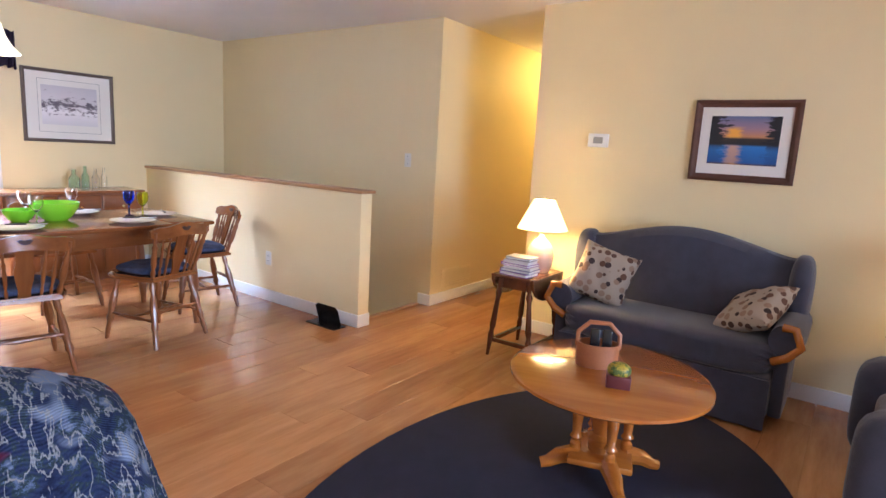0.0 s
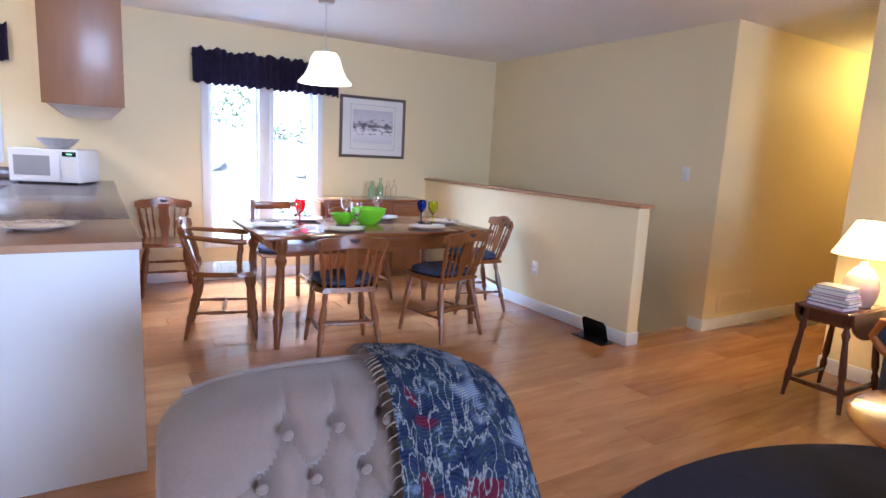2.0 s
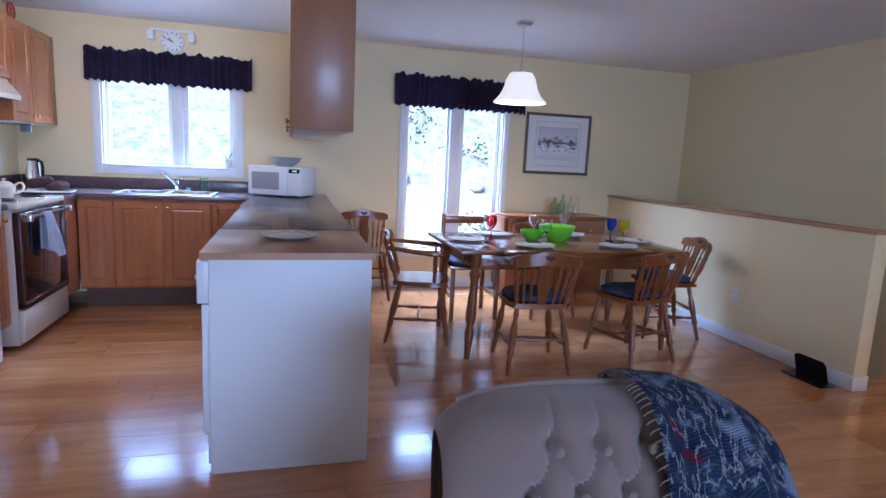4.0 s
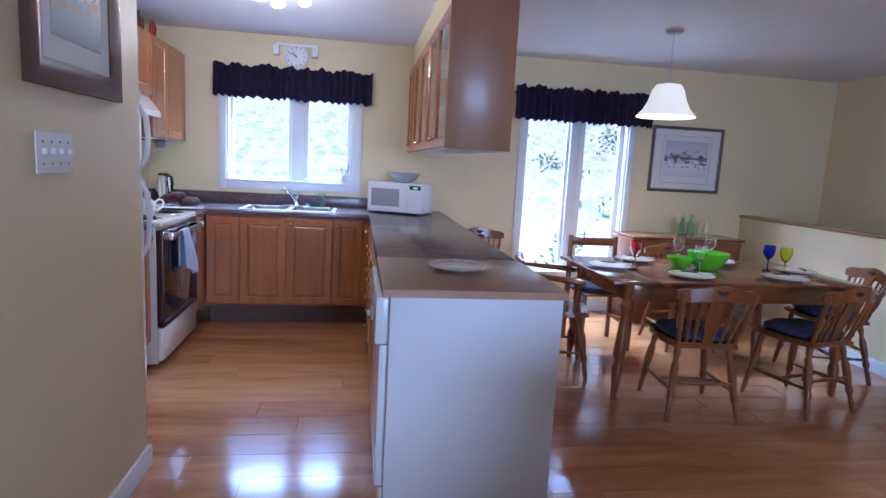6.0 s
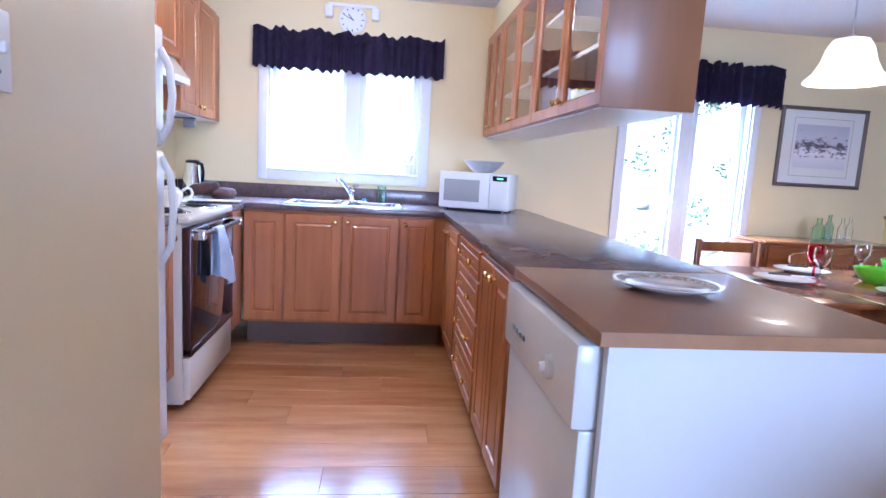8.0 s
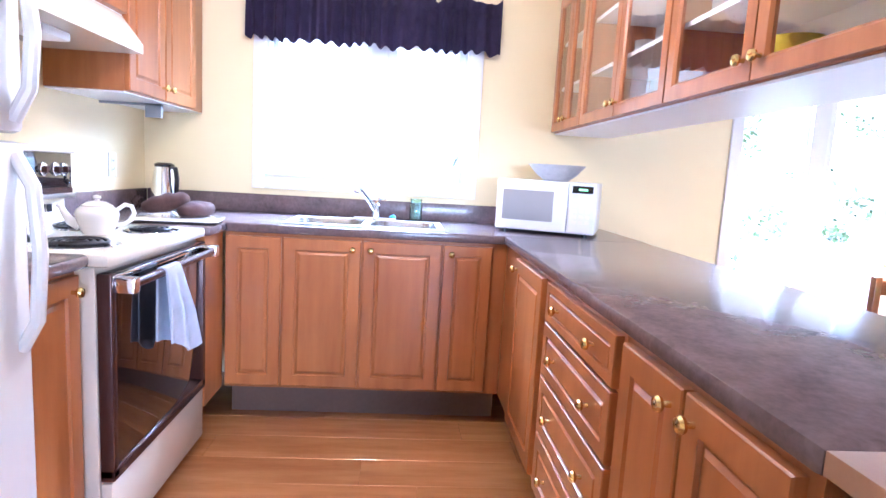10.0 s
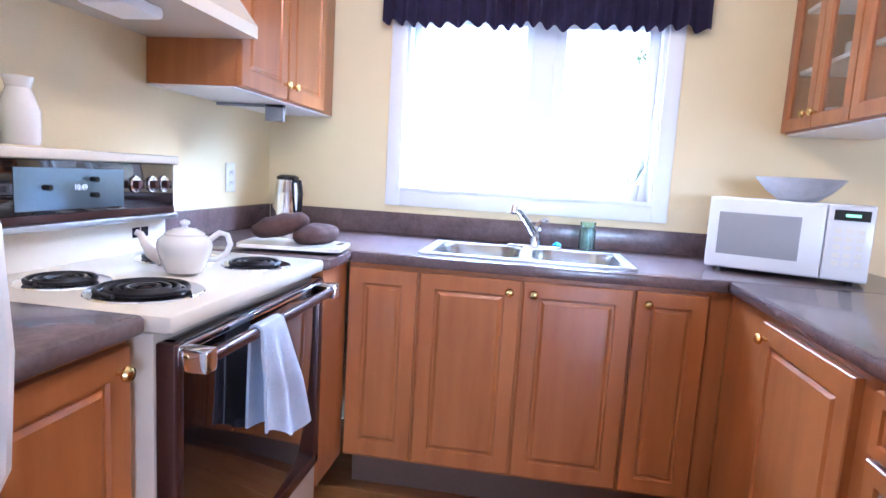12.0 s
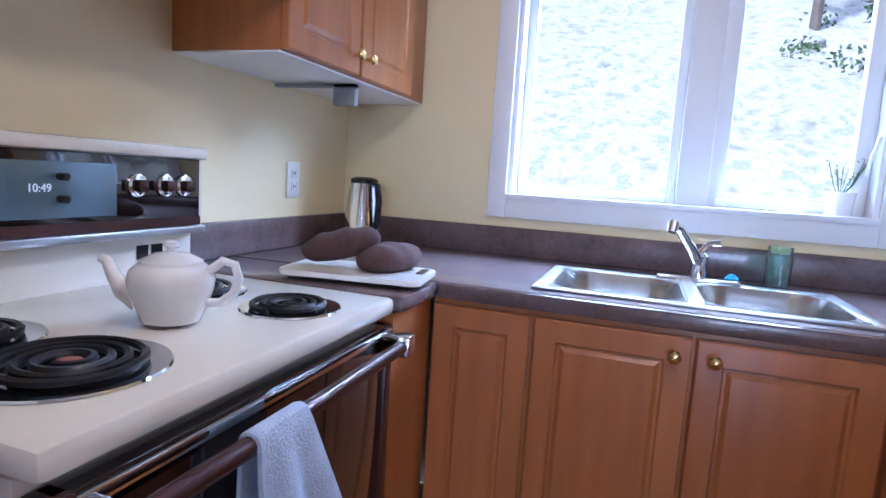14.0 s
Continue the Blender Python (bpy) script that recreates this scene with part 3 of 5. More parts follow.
part("wood_strip", B(0.02, 0.764, 0.0602, 0.063, 1.036, 1.056), BROWNTRIM, st)
part("scale_plate", B(0.25, 0.60, 0.0602, 0.0618, 1.066, 1.166), surface("blue_grey_plate", (0.22, 0.30, 0.36), 0.12, 0.7, var=0.1, relief=0), st)
INW = pose(0, 0, 0, -90)  # a lathe's axis turned to point along +y
for x in (0.07, 0.125, 0.20, 0.69):
    k = part("knob", lathe([(0.024, 0), (0.024, 0.004), (0.02, 0.006)], 20), CHROME, st, at=pose(x, 0.0605, 1.125) @ INW)
    part("knob_grip", B(-0.013, 0.013, -0.012, 0.012, 0.004, 0.022, 0.003), BROWNTRIM, k)
for x, z in ((0.37, 1.14), (0.37, 1.10), (0.52, 1.12)):
    part("selector", rod([(x, 0.062, z), (x, 0.082, z)], 0.007), BLACK, st)
clk = bpy.data.curves.new("clock_digits", "FONT")
clk.body, clk.size, clk.extrude = "10:49", 0.020, 0.0006
tmp = new("clock_text", clk)
dg = bpy.context.evaluated_depsgraph_get()
digits = bpy.data.meshes.new_from_object(tmp.evaluated_get(dg))
bpy.data.objects.remove(tmp)
digits.materials.clear()
digits.materials.append(PALEDIGIT)
part("clock_digits", digits, PALEDIGIT, st, at=pose(0.43, 0.0635, 1.113, 90, 0, 180))


def burner(x, y, r):
    pan = part("drip_pan", lathe([(r + 0.022, 0.001), (r + 0.02, 0.004), (r + 0.004, 0.002), (r * 0.5, 0.0005)], 36), CHROME, st, at=pose(x, y, 0.922))
    turns = 4 if r > 0.085 else 3
    pts = [((0.02 + (r - 0.02) * a / (turns * 24)) * math.cos(a * math.pi / 12), (0.02 + (r - 0.02) * a / (turns * 24)) * math.sin(a * math.pi / 12), 0.009) for a in range(turns * 24 + 1)]
    part("coil", rod(pts, 0.0058, 6), COIL, pan)
    part("medallion", lathe([(0.016, 0.004), (0.016, 0.009), (0.008, 0.011)], 14), surface("red_cap", (0.35, 0.10, 0.08), 0.3, relief=0) if r > 0.085 and y > 0.3 else COIL, pan)


for bx, by, br in ((0.205, 0.455, 0.075), (0.62, 0.41, 0.10), (0.20, 0.20, 0.095), (0.61, 0.195, 0.075)):
    burner(bx, by, br)
part("vent_plate", B(0.10, 0.13, 0.025, 0.028, 0.965, 0.995), BLACK, st)
part("vent_plate", B(0.14, 0.17, 0.025, 0.028, 0.965, 0.995), BLACK, st)

st.scale = (0.964, 0.945, 0.99)

# towel on the oven handle
bm = bmesh.new()
rows = []
for j in range(25):
    u = j / 24
    row = []
    for i in range(45):
        q = 0.66 * i / 44  # along the cloth, over the bar in the middle
        front = q > 0.36
        if q < 0.30:
            z, y = 0.58 + q * 0.87, 0.616
        elif q <= 0.36:
            a = (q - 0.30) / 0.06 * math.pi
            z, y = 0.841 + 0.013 * math.sin(a), 0.633 - 0.018 * math.cos(a)
        else:
            z, y = 0.841 - (q - 0.36), 0.652
        hang = max(0.0, 0.841 - z)
        soft = min(1.0, hang * 6)
        fold = 0.5 + 0.5 * math.sin(u * 11 + 0.8 + hang * 3)
        y += (0.020 * fold * soft + 0.03 * hang) if front else -0.004 * fold * soft
        x = 0.405 - 0.40 * hang + u * (0.115 + 0.42 * hang)
        row.append((x, y, z + (0.05 * u - 0.02 * math.sin(u * 5)) * soft * (1 if front else 0.5)))
    rows.append(row)
grid_mesh(bm, rows)
bmesh.ops.recalc_face_normals(bm, faces=bm.faces[:])
bmesh.ops.solidify(bm, geom=bm.faces[:], thickness=0.007)
solo("dish_towel", bm, TOWEL, "pale blue-white terry towel over the oven handle", "towel", (-6.706, -2.177, 0)).scale = (0.964, 0.945, 0.99)

# fridge
fr = thing("fridge", "white two-door fridge with curved handles", "fridge", (-5.62, -2.232, 0))
part("body", B(0.0, 0.74, 0.0, 0.585, 0.02, 1.64, 0.01), APPL, fr)
for z0, z1, h0, h1 in ((0.06, 1.195, 0.78, 1.17), (1.21, 1.64, 1.235, 1.56)):
    d = part("door", B(0.0, 0.74, 0.58, 0.635, z0, z1, 0.015), APPL, fr)
    part("handle", rod([(0.035, 0.633, h0), (0.035, 0.665, h0 + 0.06), (0.035, 0.675, (h0 + h1) / 2), (0.035, 0.665, h1 - 0.06), (0.035, 0.633, h1)], 0.014, 10), APPL, d)

# upper cabinets on the stove wall: face towards +y


def wall_cabinet(name, label, at, turn, width, depth, z0, z1, doors, glass=False, open_box=False):
    c = thing(name, label, "cabinet", at, turn)
    if open_box:
        bm = bmesh.new()
        for q in ((0, 0.016, 0, depth, z0, z1), (width - 0.016, width, 0, depth, z0, z1), (0.016, width - 0.016, 0, depth, z0, z0 + 0.016), (0.016, width - 0.016, 0, depth, z1 - 0.016, z1)):
            box(bm, *q)
        part("body", bm, CAB_X, c)
        part("back_pane", B(0.016, width - 0.016, depth - 0.012, depth - 0.004, z0 + 0.016, z1 - 0.016), WHITE, c)
        for k in (1, 2):
            part("shelf", B(0.016, width - 0.016, 0.02, depth - 0.012, z0 + (z1 - z0) * k / 3 - 0.008, z0 + (z1 - z0) * k / 3 + 0.008), WHITE, c)
    else:
        part("body", B(0, width, 0, depth, z0 + 0.002, z1, 0.001), CAB_X, c)
        part("underside", B(0.002, width - 0.002, 0.002, depth - 0.002, z0 - 0.004, z0 + 0.001), WHITE, c)
    for x0, x1, knob in doors:
        w, h = x1 - x0, z1 - z0 - 0.01
        kx = {"l": 0.03, "r": w - 0.03, "": None}[knob]
        cabinet_door(c, x0, z0 + 0.005, w, h, [(kx, 0.05)] if kx else None, glass=glass)
    return c


wall_cabinet("wall_cabinet", "maple wall cabinet with two raised-panel doors", (-6.745, -1.935, 0), 180, 0.85, 0.298, 1.422, 2.13, [(0.005, 0.335, "r"), (0.345, 0.70, "l")])
wall_cabinet("wall_cabinet", "maple wall cabinet above the range hood", (-5.945, -1.935, 0), 180, 0.798, 0.298, 1.70, 2.13, [(0.005, 0.394, "r"), (0.404, 0.793, "l")])
bm = plate_from([(0.0, 0.0), (0.37, 0.0), (0.37, 0.035), (0.29, 0.14), (0.0, 0.14)], 0.0, 0.76)
hood = thing("range_hood", "cream range hood over the stove", "range hood", (-5.98, -2.23, 1.562))
part("shell", bm, CREAM, hood, at=Matrix(((0, 0, -1, 0), (1, 0, 0, 0), (0, 1, 0, 0), (0, 0, 0, 1))))
part("switch", B(-0.10, -0.07, 0.371, 0.375, 0.008, 0.026), GREY, hood)
part("lamp_cover", B(-0.45, -0.30, 0.16, 0.28, -0.03, 0.001, 0.01), WHITE, hood)
solo("shelf_bracket", box(B(-7.16, -7.14, -2.03, -1.96, 1.355, 1.416), -7.16, -7.14, -2.23, -1.96, 1.406, 1.416), GREY, "small grey bracket under the wall cabinet", "bracket")

# glazed cabinets over the peninsula, hung from a soffit
structure("soffit", B(WX, -5.287, -0.025, 0.283, 2.14, H), WALL, "yellow painted soffit above the glazed cabinets", "soffit")
xs = [(-7.595, 0.515), (-7.08, 0.88), (-6.20, 0.913)]
for i, (x0, w) in enumerate(xs):
    half = w / 2
    wall_cabinet("glazed_cabinet", "maple wall cabinet with glass doors and dishes inside", (x0, -0.033, 0), 0, w - 0.002, 0.31, 1.432, 2.135, [(0.004, half - 0.003, "r"), (half + 0.003, w - 0.006, "l")], True, True)
solo("cabinet_end_panel", B(-5.287, -5.267, -0.056, 0.284, 1.425, H - 0.002, 0.002), wood("end_veneer", (0.27, 0.115, 0.045), (0.35, 0.16, 0.065), "z", 0.4), "tall brown veneer end panel of the wall cabinets", "panel")
solo("cabinet_underside", B(-7.59, -5.289, -0.03, 0.277, 1.424, 1.431), WHITE, "white underside of the glazed cabinets", "panel")
YEL = surface("yellow_plastic", (0.75, 0.62, 0.02), 0.3, relief=0)
CUPMESH = mesh_of("cup", lathe([(0.025, 0), (0.04, 0.01), (0.042, 0.08), (0.038, 0.08), (0.036, 0.012), (0.001, 0.01)], 16, caps=False), CHINA)
for i in range(12):
    x = -7.5 + 0.185 * i
    z = (1.449, 1.674, 1.909)[i % 3]
    if i % 4 == 1:
        bm = bmesh.new()
        for k in range(6):
            lathe([(0.05, 0.0), (0.085, 0.012), (0.087, 0.014), (0.05, 0.005)], 20, bm, (0, 0, 0.008 * k))
        solo("plate_stack", bm, CHINA, "stack of white plates on a cabinet shelf", "plates", (x, 0.11, z))
    elif i == 6:
        solo("bowl", lathe([(0.04, 0), (0.07, 0.05), (0.072, 0.11), (0.066, 0.11), (0.06, 0.05), (0.001, 0.01)], 20, caps=False), YEL, "yellow plastic bowl in the glazed cabinet", "bowl", (-5.83, 0.10, 1.449))
    else:
        o = new("cup", CUPMESH)
        o.location = (x, 0.10, z)
        tagged(o, "white china cup on a cabinet shelf", "cup", "cups in the glazed cabinets")

# sink and tap
sk = thing("sink", "double stainless steel sink set in the worktop", "sink", (-7.22, -1.02, 0.916))
bm = bmesh.new()


def bowl_ring(cx, cy, w, d, z, r, n=9):
    pts = []
    for sx, sy, a0 in ((1, 1, 0), (-1, 1, 90), (-1, -1, 180), (1, -1, 270)):
        for k in range(n):
            a = radians(a0 + 90 * k / (n - 1))
            pts.append((cx + sx * (w / 2 - r) + r * math.cos(a), cy + sy * (d / 2 - r) + r * math.sin(a), z))
    return pts


BASIN = surface("sink_basin", (0.50, 0.49, 0.48), 0.25, 0.95, var=0.15, relief=0)
part("rim", box(box(box(box(B(-0.20, -0.155, -0.37, 0.37, -0.001, 0.006, 0.002), 0.178, 0.21, -0.37, 0.37, -0.001, 0.006, 0.002), -0.155, 0.178, -0.37, -0.335, -0.001, 0.006, 0.002), -0.155, 0.178, 0.335, 0.37, -0.001, 0.006, 0.002), -0.155, 0.178, -0.02, 0.02, -0.001, 0.006, 0.002), STEEL, sk)
for cy in (-0.1775, 0.1775):
    bm = bmesh.new()
    rows = [bowl_ring(0.0115, cy, 0.345, 0.325, 0.0065, 0.012), bowl_ring(0.0115, cy, 0.33, 0.31, 0.004, 0.085), bowl_ring(0.0115, cy, 0.315, 0.295, -0.02, 0.085), bowl_ring(0.0115, cy, 0.295, 0.275, -0.15, 0.085), bowl_ring(0.0115, cy, 0.25, 0.23, -0.17, 0.085)]
    vr = grid_mesh(bm, rows, False, True)
    bm.faces.new(vr[-1])
    part("bowl", bm, BASIN, sk)
    part("drain", lathe([(0.04, -0.1695), (0.04, -0.166), (0.01, -0.168)], 18), CHROME, sk, at=pose(0.02, cy, 0))
tp = thing("tap", "chrome single-lever kitchen tap", "tap", (-7.40, -0.99, 0.92))
part("base", B(-0.025, 0.025, -0.11, 0.11, 0, 0.014, 0.006), CHROME, tp)
part("body", lathe([(0.024, 0.012), (0.021, 0.05), (0.023, 0.075), (0.015, 0.085)], 16), CHROME, tp)
part("spout", rod([(0, 0, 0.05), (0.06, -0.03, 0.10), (0.13, -0.07, 0.155), (0.165, -0.085, 0.165), (0.172, -0.088, 0.145)], [0.015, 0.014, 0.013, 0.014, 0.013], 12), CHROME, tp)
part("lever", rod([(0, 0, 0.08), (0.0, 0.02, 0.11), (0.005, 0.05, 0.115)], [0.01, 0.008, 0.011], 10), CHROME, tp)
solo("stopper", lathe([(0.018, 0), (0.018, 0.02), (0.008, 0.03)], 12), surface("teal_plastic", (0.02, 0.22, 0.40), 0.3, relief=0), "small blue plastic sink stopper", "stopper", (-7.42, -0.90, 0.918))
solo("glass_jar", lathe([(0.03, 0), (0.034, 0.01), (0.034, 0.085), (0.028, 0.10), (0.032, 0.115), (0.032, 0.12), (0.027, 0.12), (0.024, 0.10), (0.029, 0.085), (0.029, 0.012), (0.001, 0.01)], 18, caps=False), SEAGLASS, "green glass jar beside the tap", "jar", (-7.46, -0.78, 0.916))

# microwave and bowl
mw = thing("microwave", "white microwave oven with a green display", "microwave", (-7.225, -0.388, 0.918), -23)
part("body", B(-0.33, 0.0, 0.0, 0.475, 0.01, 0.255, 0.006), APPL, mw)
part("door", B(0.0, 0.018, 0.002, 0.345, 0.015, 0.252, 0.005), APPL, mw)
part("door_window", B(0.0182, 0.020, 0.035, 0.28, 0.06, 0.205, 0.001), surface("grey_mesh_glass", (0.34, 0.34, 0.36), 0.15, var=0.06, fine=300, relief=0), mw)
part("control_panel", B(0.0, 0.016, 0.348, 0.473, 0.015, 0.252, 0.004), APPL, mw)
part("display", B(0.016, 0.0175, 0.365, 0.46, 0.205, 0.238), BLACK, mw)
part("display_digits", B(0.0175, 0.018, 0.395, 0.435, 0.217, 0.226), GREENLED, mw)
for r in range(5):
    for c in range(3):
        part("key", B(0.016, 0.0175, 0.372 + 0.03 * c, 0.392 + 0.03 * c, 0.06 + 0.026 * r, 0.076 + 0.026 * r), PLASTIC, mw)
for fx in (-0.28, -0.04):
    for fy in (0.04, 0.43):
        part("foot", lathe([(0.012, -0.003), (0.012, 0.011)], 8), BLACK, mw, at=pose(fx, fy, 0))
solo("fluted_bowl", lathe([(0.06, 0), (0.10, 0.03), (0.14, 0.075), (0.142, 0.078), (0.136, 0.076), (0.095, 0.034), (0.05, 0.008), (0.001, 0.007)], 28, caps=False), PEWTER, "grey fluted bowl on the microwave", "bowl", (-7.28, -0.085, 1.174))

# things on the stove and beside it
tpot = thing("teapot", "glossy white china teapot on the stove", "teapot", (-6.345, -1.838, 0.9195), -71)
part("body", lathe([(0.056, 0.0), (0.058, 0.006), (0.069, 0.03), (0.080, 0.062), (0.084, 0.085), (0.079, 0.103), (0.066, 0.115), (0.058, 0.118), (0.055, 0.114)], 28), CHINA, tpot)
lid = part("lid", lathe([(0.061, 0.116), (0.060, 0.123), (0.035, 0.137), (0.010, 0.141), (0.009, 0.147), (0.016, 0.153), (0.015, 0.161), (0.004, 0.166)], 24), CHINA, tpot)
part("spout", rod([(0.065, 0.0, 0.035), (0.10, 0, 0.055), (0.118, 0, 0.085), (0.132, 0, 0.115), (0.145, 0, 0.12)], [0.024, 0.019, 0.014, 0.011, 0.010], 14), CHINA, tpot)
part("handle", rod([(-0.072, 0, 0.04), (-0.100, 0, 0.042), (-0.126, 0, 0.062), (-0.138, 0, 0.092), (-0.128, 0, 0.122), (-0.104, 0, 0.128), (-0.076, 0, 0.106)], 0.0095, 12), CHINA, tpot)
tpot.scale = (0.77, 0.77, 0.77)
ket = thing("electric_kettle", "tall polished steel kettle with black lid", "kettle", (-7.42, -2.06, 0.916), 60)
part("body", lathe([(0.07, 0.0), (0.072, 0.012), (0.068, 0.02), (0.062, 0.10), (0.048, 0.205), (0.046, 0.215)], 28), CHROME, ket)
part("lid", lathe([(0.046, 0.215), (0.047, 0.228), (0.03, 0.236)], 24), BLACK, ket)
part("handle", rod([(0.046, 0, 0.215), (0.08, 0, 0.21), (0.092, 0, 0.16), (0.085, 0, 0.09), (0.066, 0, 0.06)], 0.011, 10), BLACK, ket)
cb = thing("cutting_board", "white plastic cutting board beside the stove", "cutting board", (-6.87, -1.78, 0.926), 8)
part("board", plate_from([(x, y) for x, y, z in bowl_ring(0, 0, 0.20, 0.34, 0, 0.025)], 0.0, 0.012, bev=0.003), CHINA, cb)
# black plate laid on for the dark of the hand hole; board isn't pierced
part("hand_hole_shade", plate_from([(x, y) for x, y, z in bowl_ring(-0.04, 0.145, 0.08, 0.02, 0, 0.009)], 0.0121, 0.0128), BLACK, cb)
for dx, dy, tr, zz, tilt in ((0.015, -0.05, 30, 0.075, 14), (-0.035, 0.055, 75, 0.047, 2)):
    m = pad(0.115, 0.19, 0.07, power=2.4)
    for v in m.verts:
        v.co.z += 0.0025 * math.sin(v.co.y * 110) * (1 if v.co.z > 0 else 0.3)
    o = solo("oven_mitt", m, BROWNMITT, "brown quilted oven mitt lying on the cutting board", "oven mitt", group="oven mitts on the board")
    o.matrix_basis = pose(-6.88 + dx, -1.78 + dy, 0.924 + zz - 0.005, tilt, 0, tr)
vase = solo("milk_bottle_vase", lathe([(0.038, 0), (0.042, 0.01), (0.042, 0.075), (0.03, 0.11), (0.024, 0.125), (0.03, 0.145), (0.03, 0.15), (0.024, 0.15), (0.02, 0.125), (0.001, 0.12)], 20, caps=False), CHINA, "white ceramic bottle on the stove's back panel", "bottle", (-6.21, -2.155, 1.2035))
solo("glass_jar", lathe([(0.025, 0), (0.03, 0.01), (0.03, 0.06), (0.027, 0.06), (0.026, 0.012), (0.001, 0.01)], 16, caps=False), SEAGLASS, "small clear jar on the stove's back panel", "jar", (-6.12, -2.155, 1.2035))


def wall_plate(name, label, category, m, w, h, kind, n=1):
    p = tagged(new(name), label, category)
    p.matrix_basis = m
    part("plate", B(-w / 2, w / 2, -0.007, -0.001, -h / 2, h / 2, 0.003), PLASTIC, p)
    for i in range(n):
        x = (i - (n - 1) / 2) * 0.046
        if kind == "switch":
            part("toggle", B(x - 0.005, x + 0.005, -0.020, -0.006, -0.004, 0.012, 0.002), PLASTIC, p)
            for z in (-0.03, 0.03):
                part("screw", lathe([(0.004, 0), (0.003, 0.002)], 8), GREY, p, at=pose(x, -0.007, z) @ OUT)
        else:
            for z in (-0.02, 0.02):
                part("socket", B(x - 0.014, x + 0.014, -0.009, -0.006, z - 0.013, z + 0.013, 0.003), PLASTIC, p)
                for sx in (-0.005, 0.005):
                    part("slot", B(x + sx - 0.0012, x + sx + 0.0012, -0.0095, -0.0088, z - 0.004, z + 0.006), BLACK, p)
    return p


wall_plate("outlet", "white wall outlet above the kitchen worktop", "outlet", pose(-7.25, SY, 1.13, 0, 0, 180), 0.07, 0.115, "socket")
wall_plate("light_switch", "white four-gang light switch plate", "light switch", pose(-4.16, -1.33, 1.316, 0, 0, 180), 0.20, 0.115, "switch", 4)
wall_plate("light_switch", "white single light switch above the stairs", "light switch", pose(-4.92, NY, 1.217), 0.07, 0.115, "switch")
wall_plate("outlet", "white wall outlet low on the half wall", "outlet", pose(-5.64, 3.318, 0.36), 0.07, 0.115, "socket")

# window dressing


def valance(label, y0, y1, z0, z1):
    random.seed(int(y0 * 10) + 40)
    n, m = 260, 14
    bm = bmesh.new()
    rows = []
    ph = [random.uniform(0, 6) for _ in range(4)]
    for i in range(n + 1):
        u = i / n
        y = y0 + (y1 - y0) * u
        fold = 0.6 * math.sin(u * 130 + ph[0] + 2 * math.sin(u * 17 + ph[1])) + 0.35 * math.sin(u * 41 + ph[2])
        row = []
        for j in range(m + 1):
            v = j / m
            amp = 0.034 if v < 0.76 else 0.030
            pinch = 0.35 if 0.76 < v < 0.84 else 1.0
            top = z1 + 0.013 * math.sin(u * 47 + ph[3] + 2 * math.sin(u * 11)) + 0.007 * math.sin(u * 133)
            bot = z0 + 0.008 * math.sin(u * 130 + ph[0] + 2 * math.sin(u * 17 + ph[1])) + 0.006 * math.sin(u * 30)
            row.append((WX + 0.052 + amp * fold * pinch + 0.012 * (1 - v), y, bot + (top - bot) * v))
        rows.append(row)
    grid_mesh(bm, rows)
    bmesh.ops.solidify(bm, geom=bm.faces[:], thickness=0.004)
    v = thing("valance", label, "valance")
    part("cloth", bm, VALANCE, v)
    part("rod", rod([(WX + 0.026, y0, z0 + (z1 - z0) * 0.8), (WX + 0.026, y1, z0 + (z1 - z0) * 0.8)], 0.006), BLACK, v)
    for y in (y0 + 0.02, y1 - 0.02):
        part("bracket", B(WX + 0.001, WX + 0.022, y - 0.008, y + 0.008, z0 + (z1 - z0) * 0.8 - 0.01, z0 + (z1 - z0) * 0.8 + 0.01), WHITE, v)


valance("gathered navy cotton valance over the kitchen window", -1.695, -0.375, 1.815, 2.085)
valance("gathered navy cotton valance over the dining window", 0.905, 2.255, 1.79, 2.09)
ck = thing("wall_clock", "round white wall clock above the kitchen valance", "clock", (WX, -1.03, 2.185))
TOX = pose(0, 0, 0, 0, 90)
part("case", lathe([(0.095, 0.001), (0.098, 0.012), (0.09, 0.02), (0.088, 0.016), (0.001, 0.016)], 36), WHITE, ck, at=TOX)
for a in range(12):
    part("hour_mark", B(0.0162, 0.0175, -0.0025, 0.0025, 0.066, 0.080), BLACK, ck, at=pose(0, 0, 0, a * 30))
part("hour_hand", B(0.0175, 0.019, -0.003, 0.003, -0.01, 0.045), BLACK, ck, at=pose(0, 0, 0, 40))
part("minute_hand", B(0.0192, 0.0205, -0.002, 0.002, -0.01, 0.07), BLACK, ck, at=pose(0, 0, 0, 66))
wl = thing("wall_light", "white two-headed spotlight bar above the clock", "wall light", (WX, -1.03, 2.265))
part("bar", B(0.001, 0.03, -0.17, 0.17, 0.0, 0.022, 0.004), WHITE, wl)
for y in (-0.16, 0.16):
    part("head", B(0.015, 0.085, y - 0.028, y + 0.028, -0.085, -0.002, 0.012), WHITE, wl)

tl = thing("track_light", "ceiling fixture with four small white spot heads", "ceiling light", (-6.05, -1.05, H))
part("plate", lathe([(0.07, -0.025), (0.075, -0.001)], 24), WHITE, tl)
part("bar", B(-0.02, 0.02, -0.25, 0.25, -0.045, -0.026, 0.006), WHITE, tl)
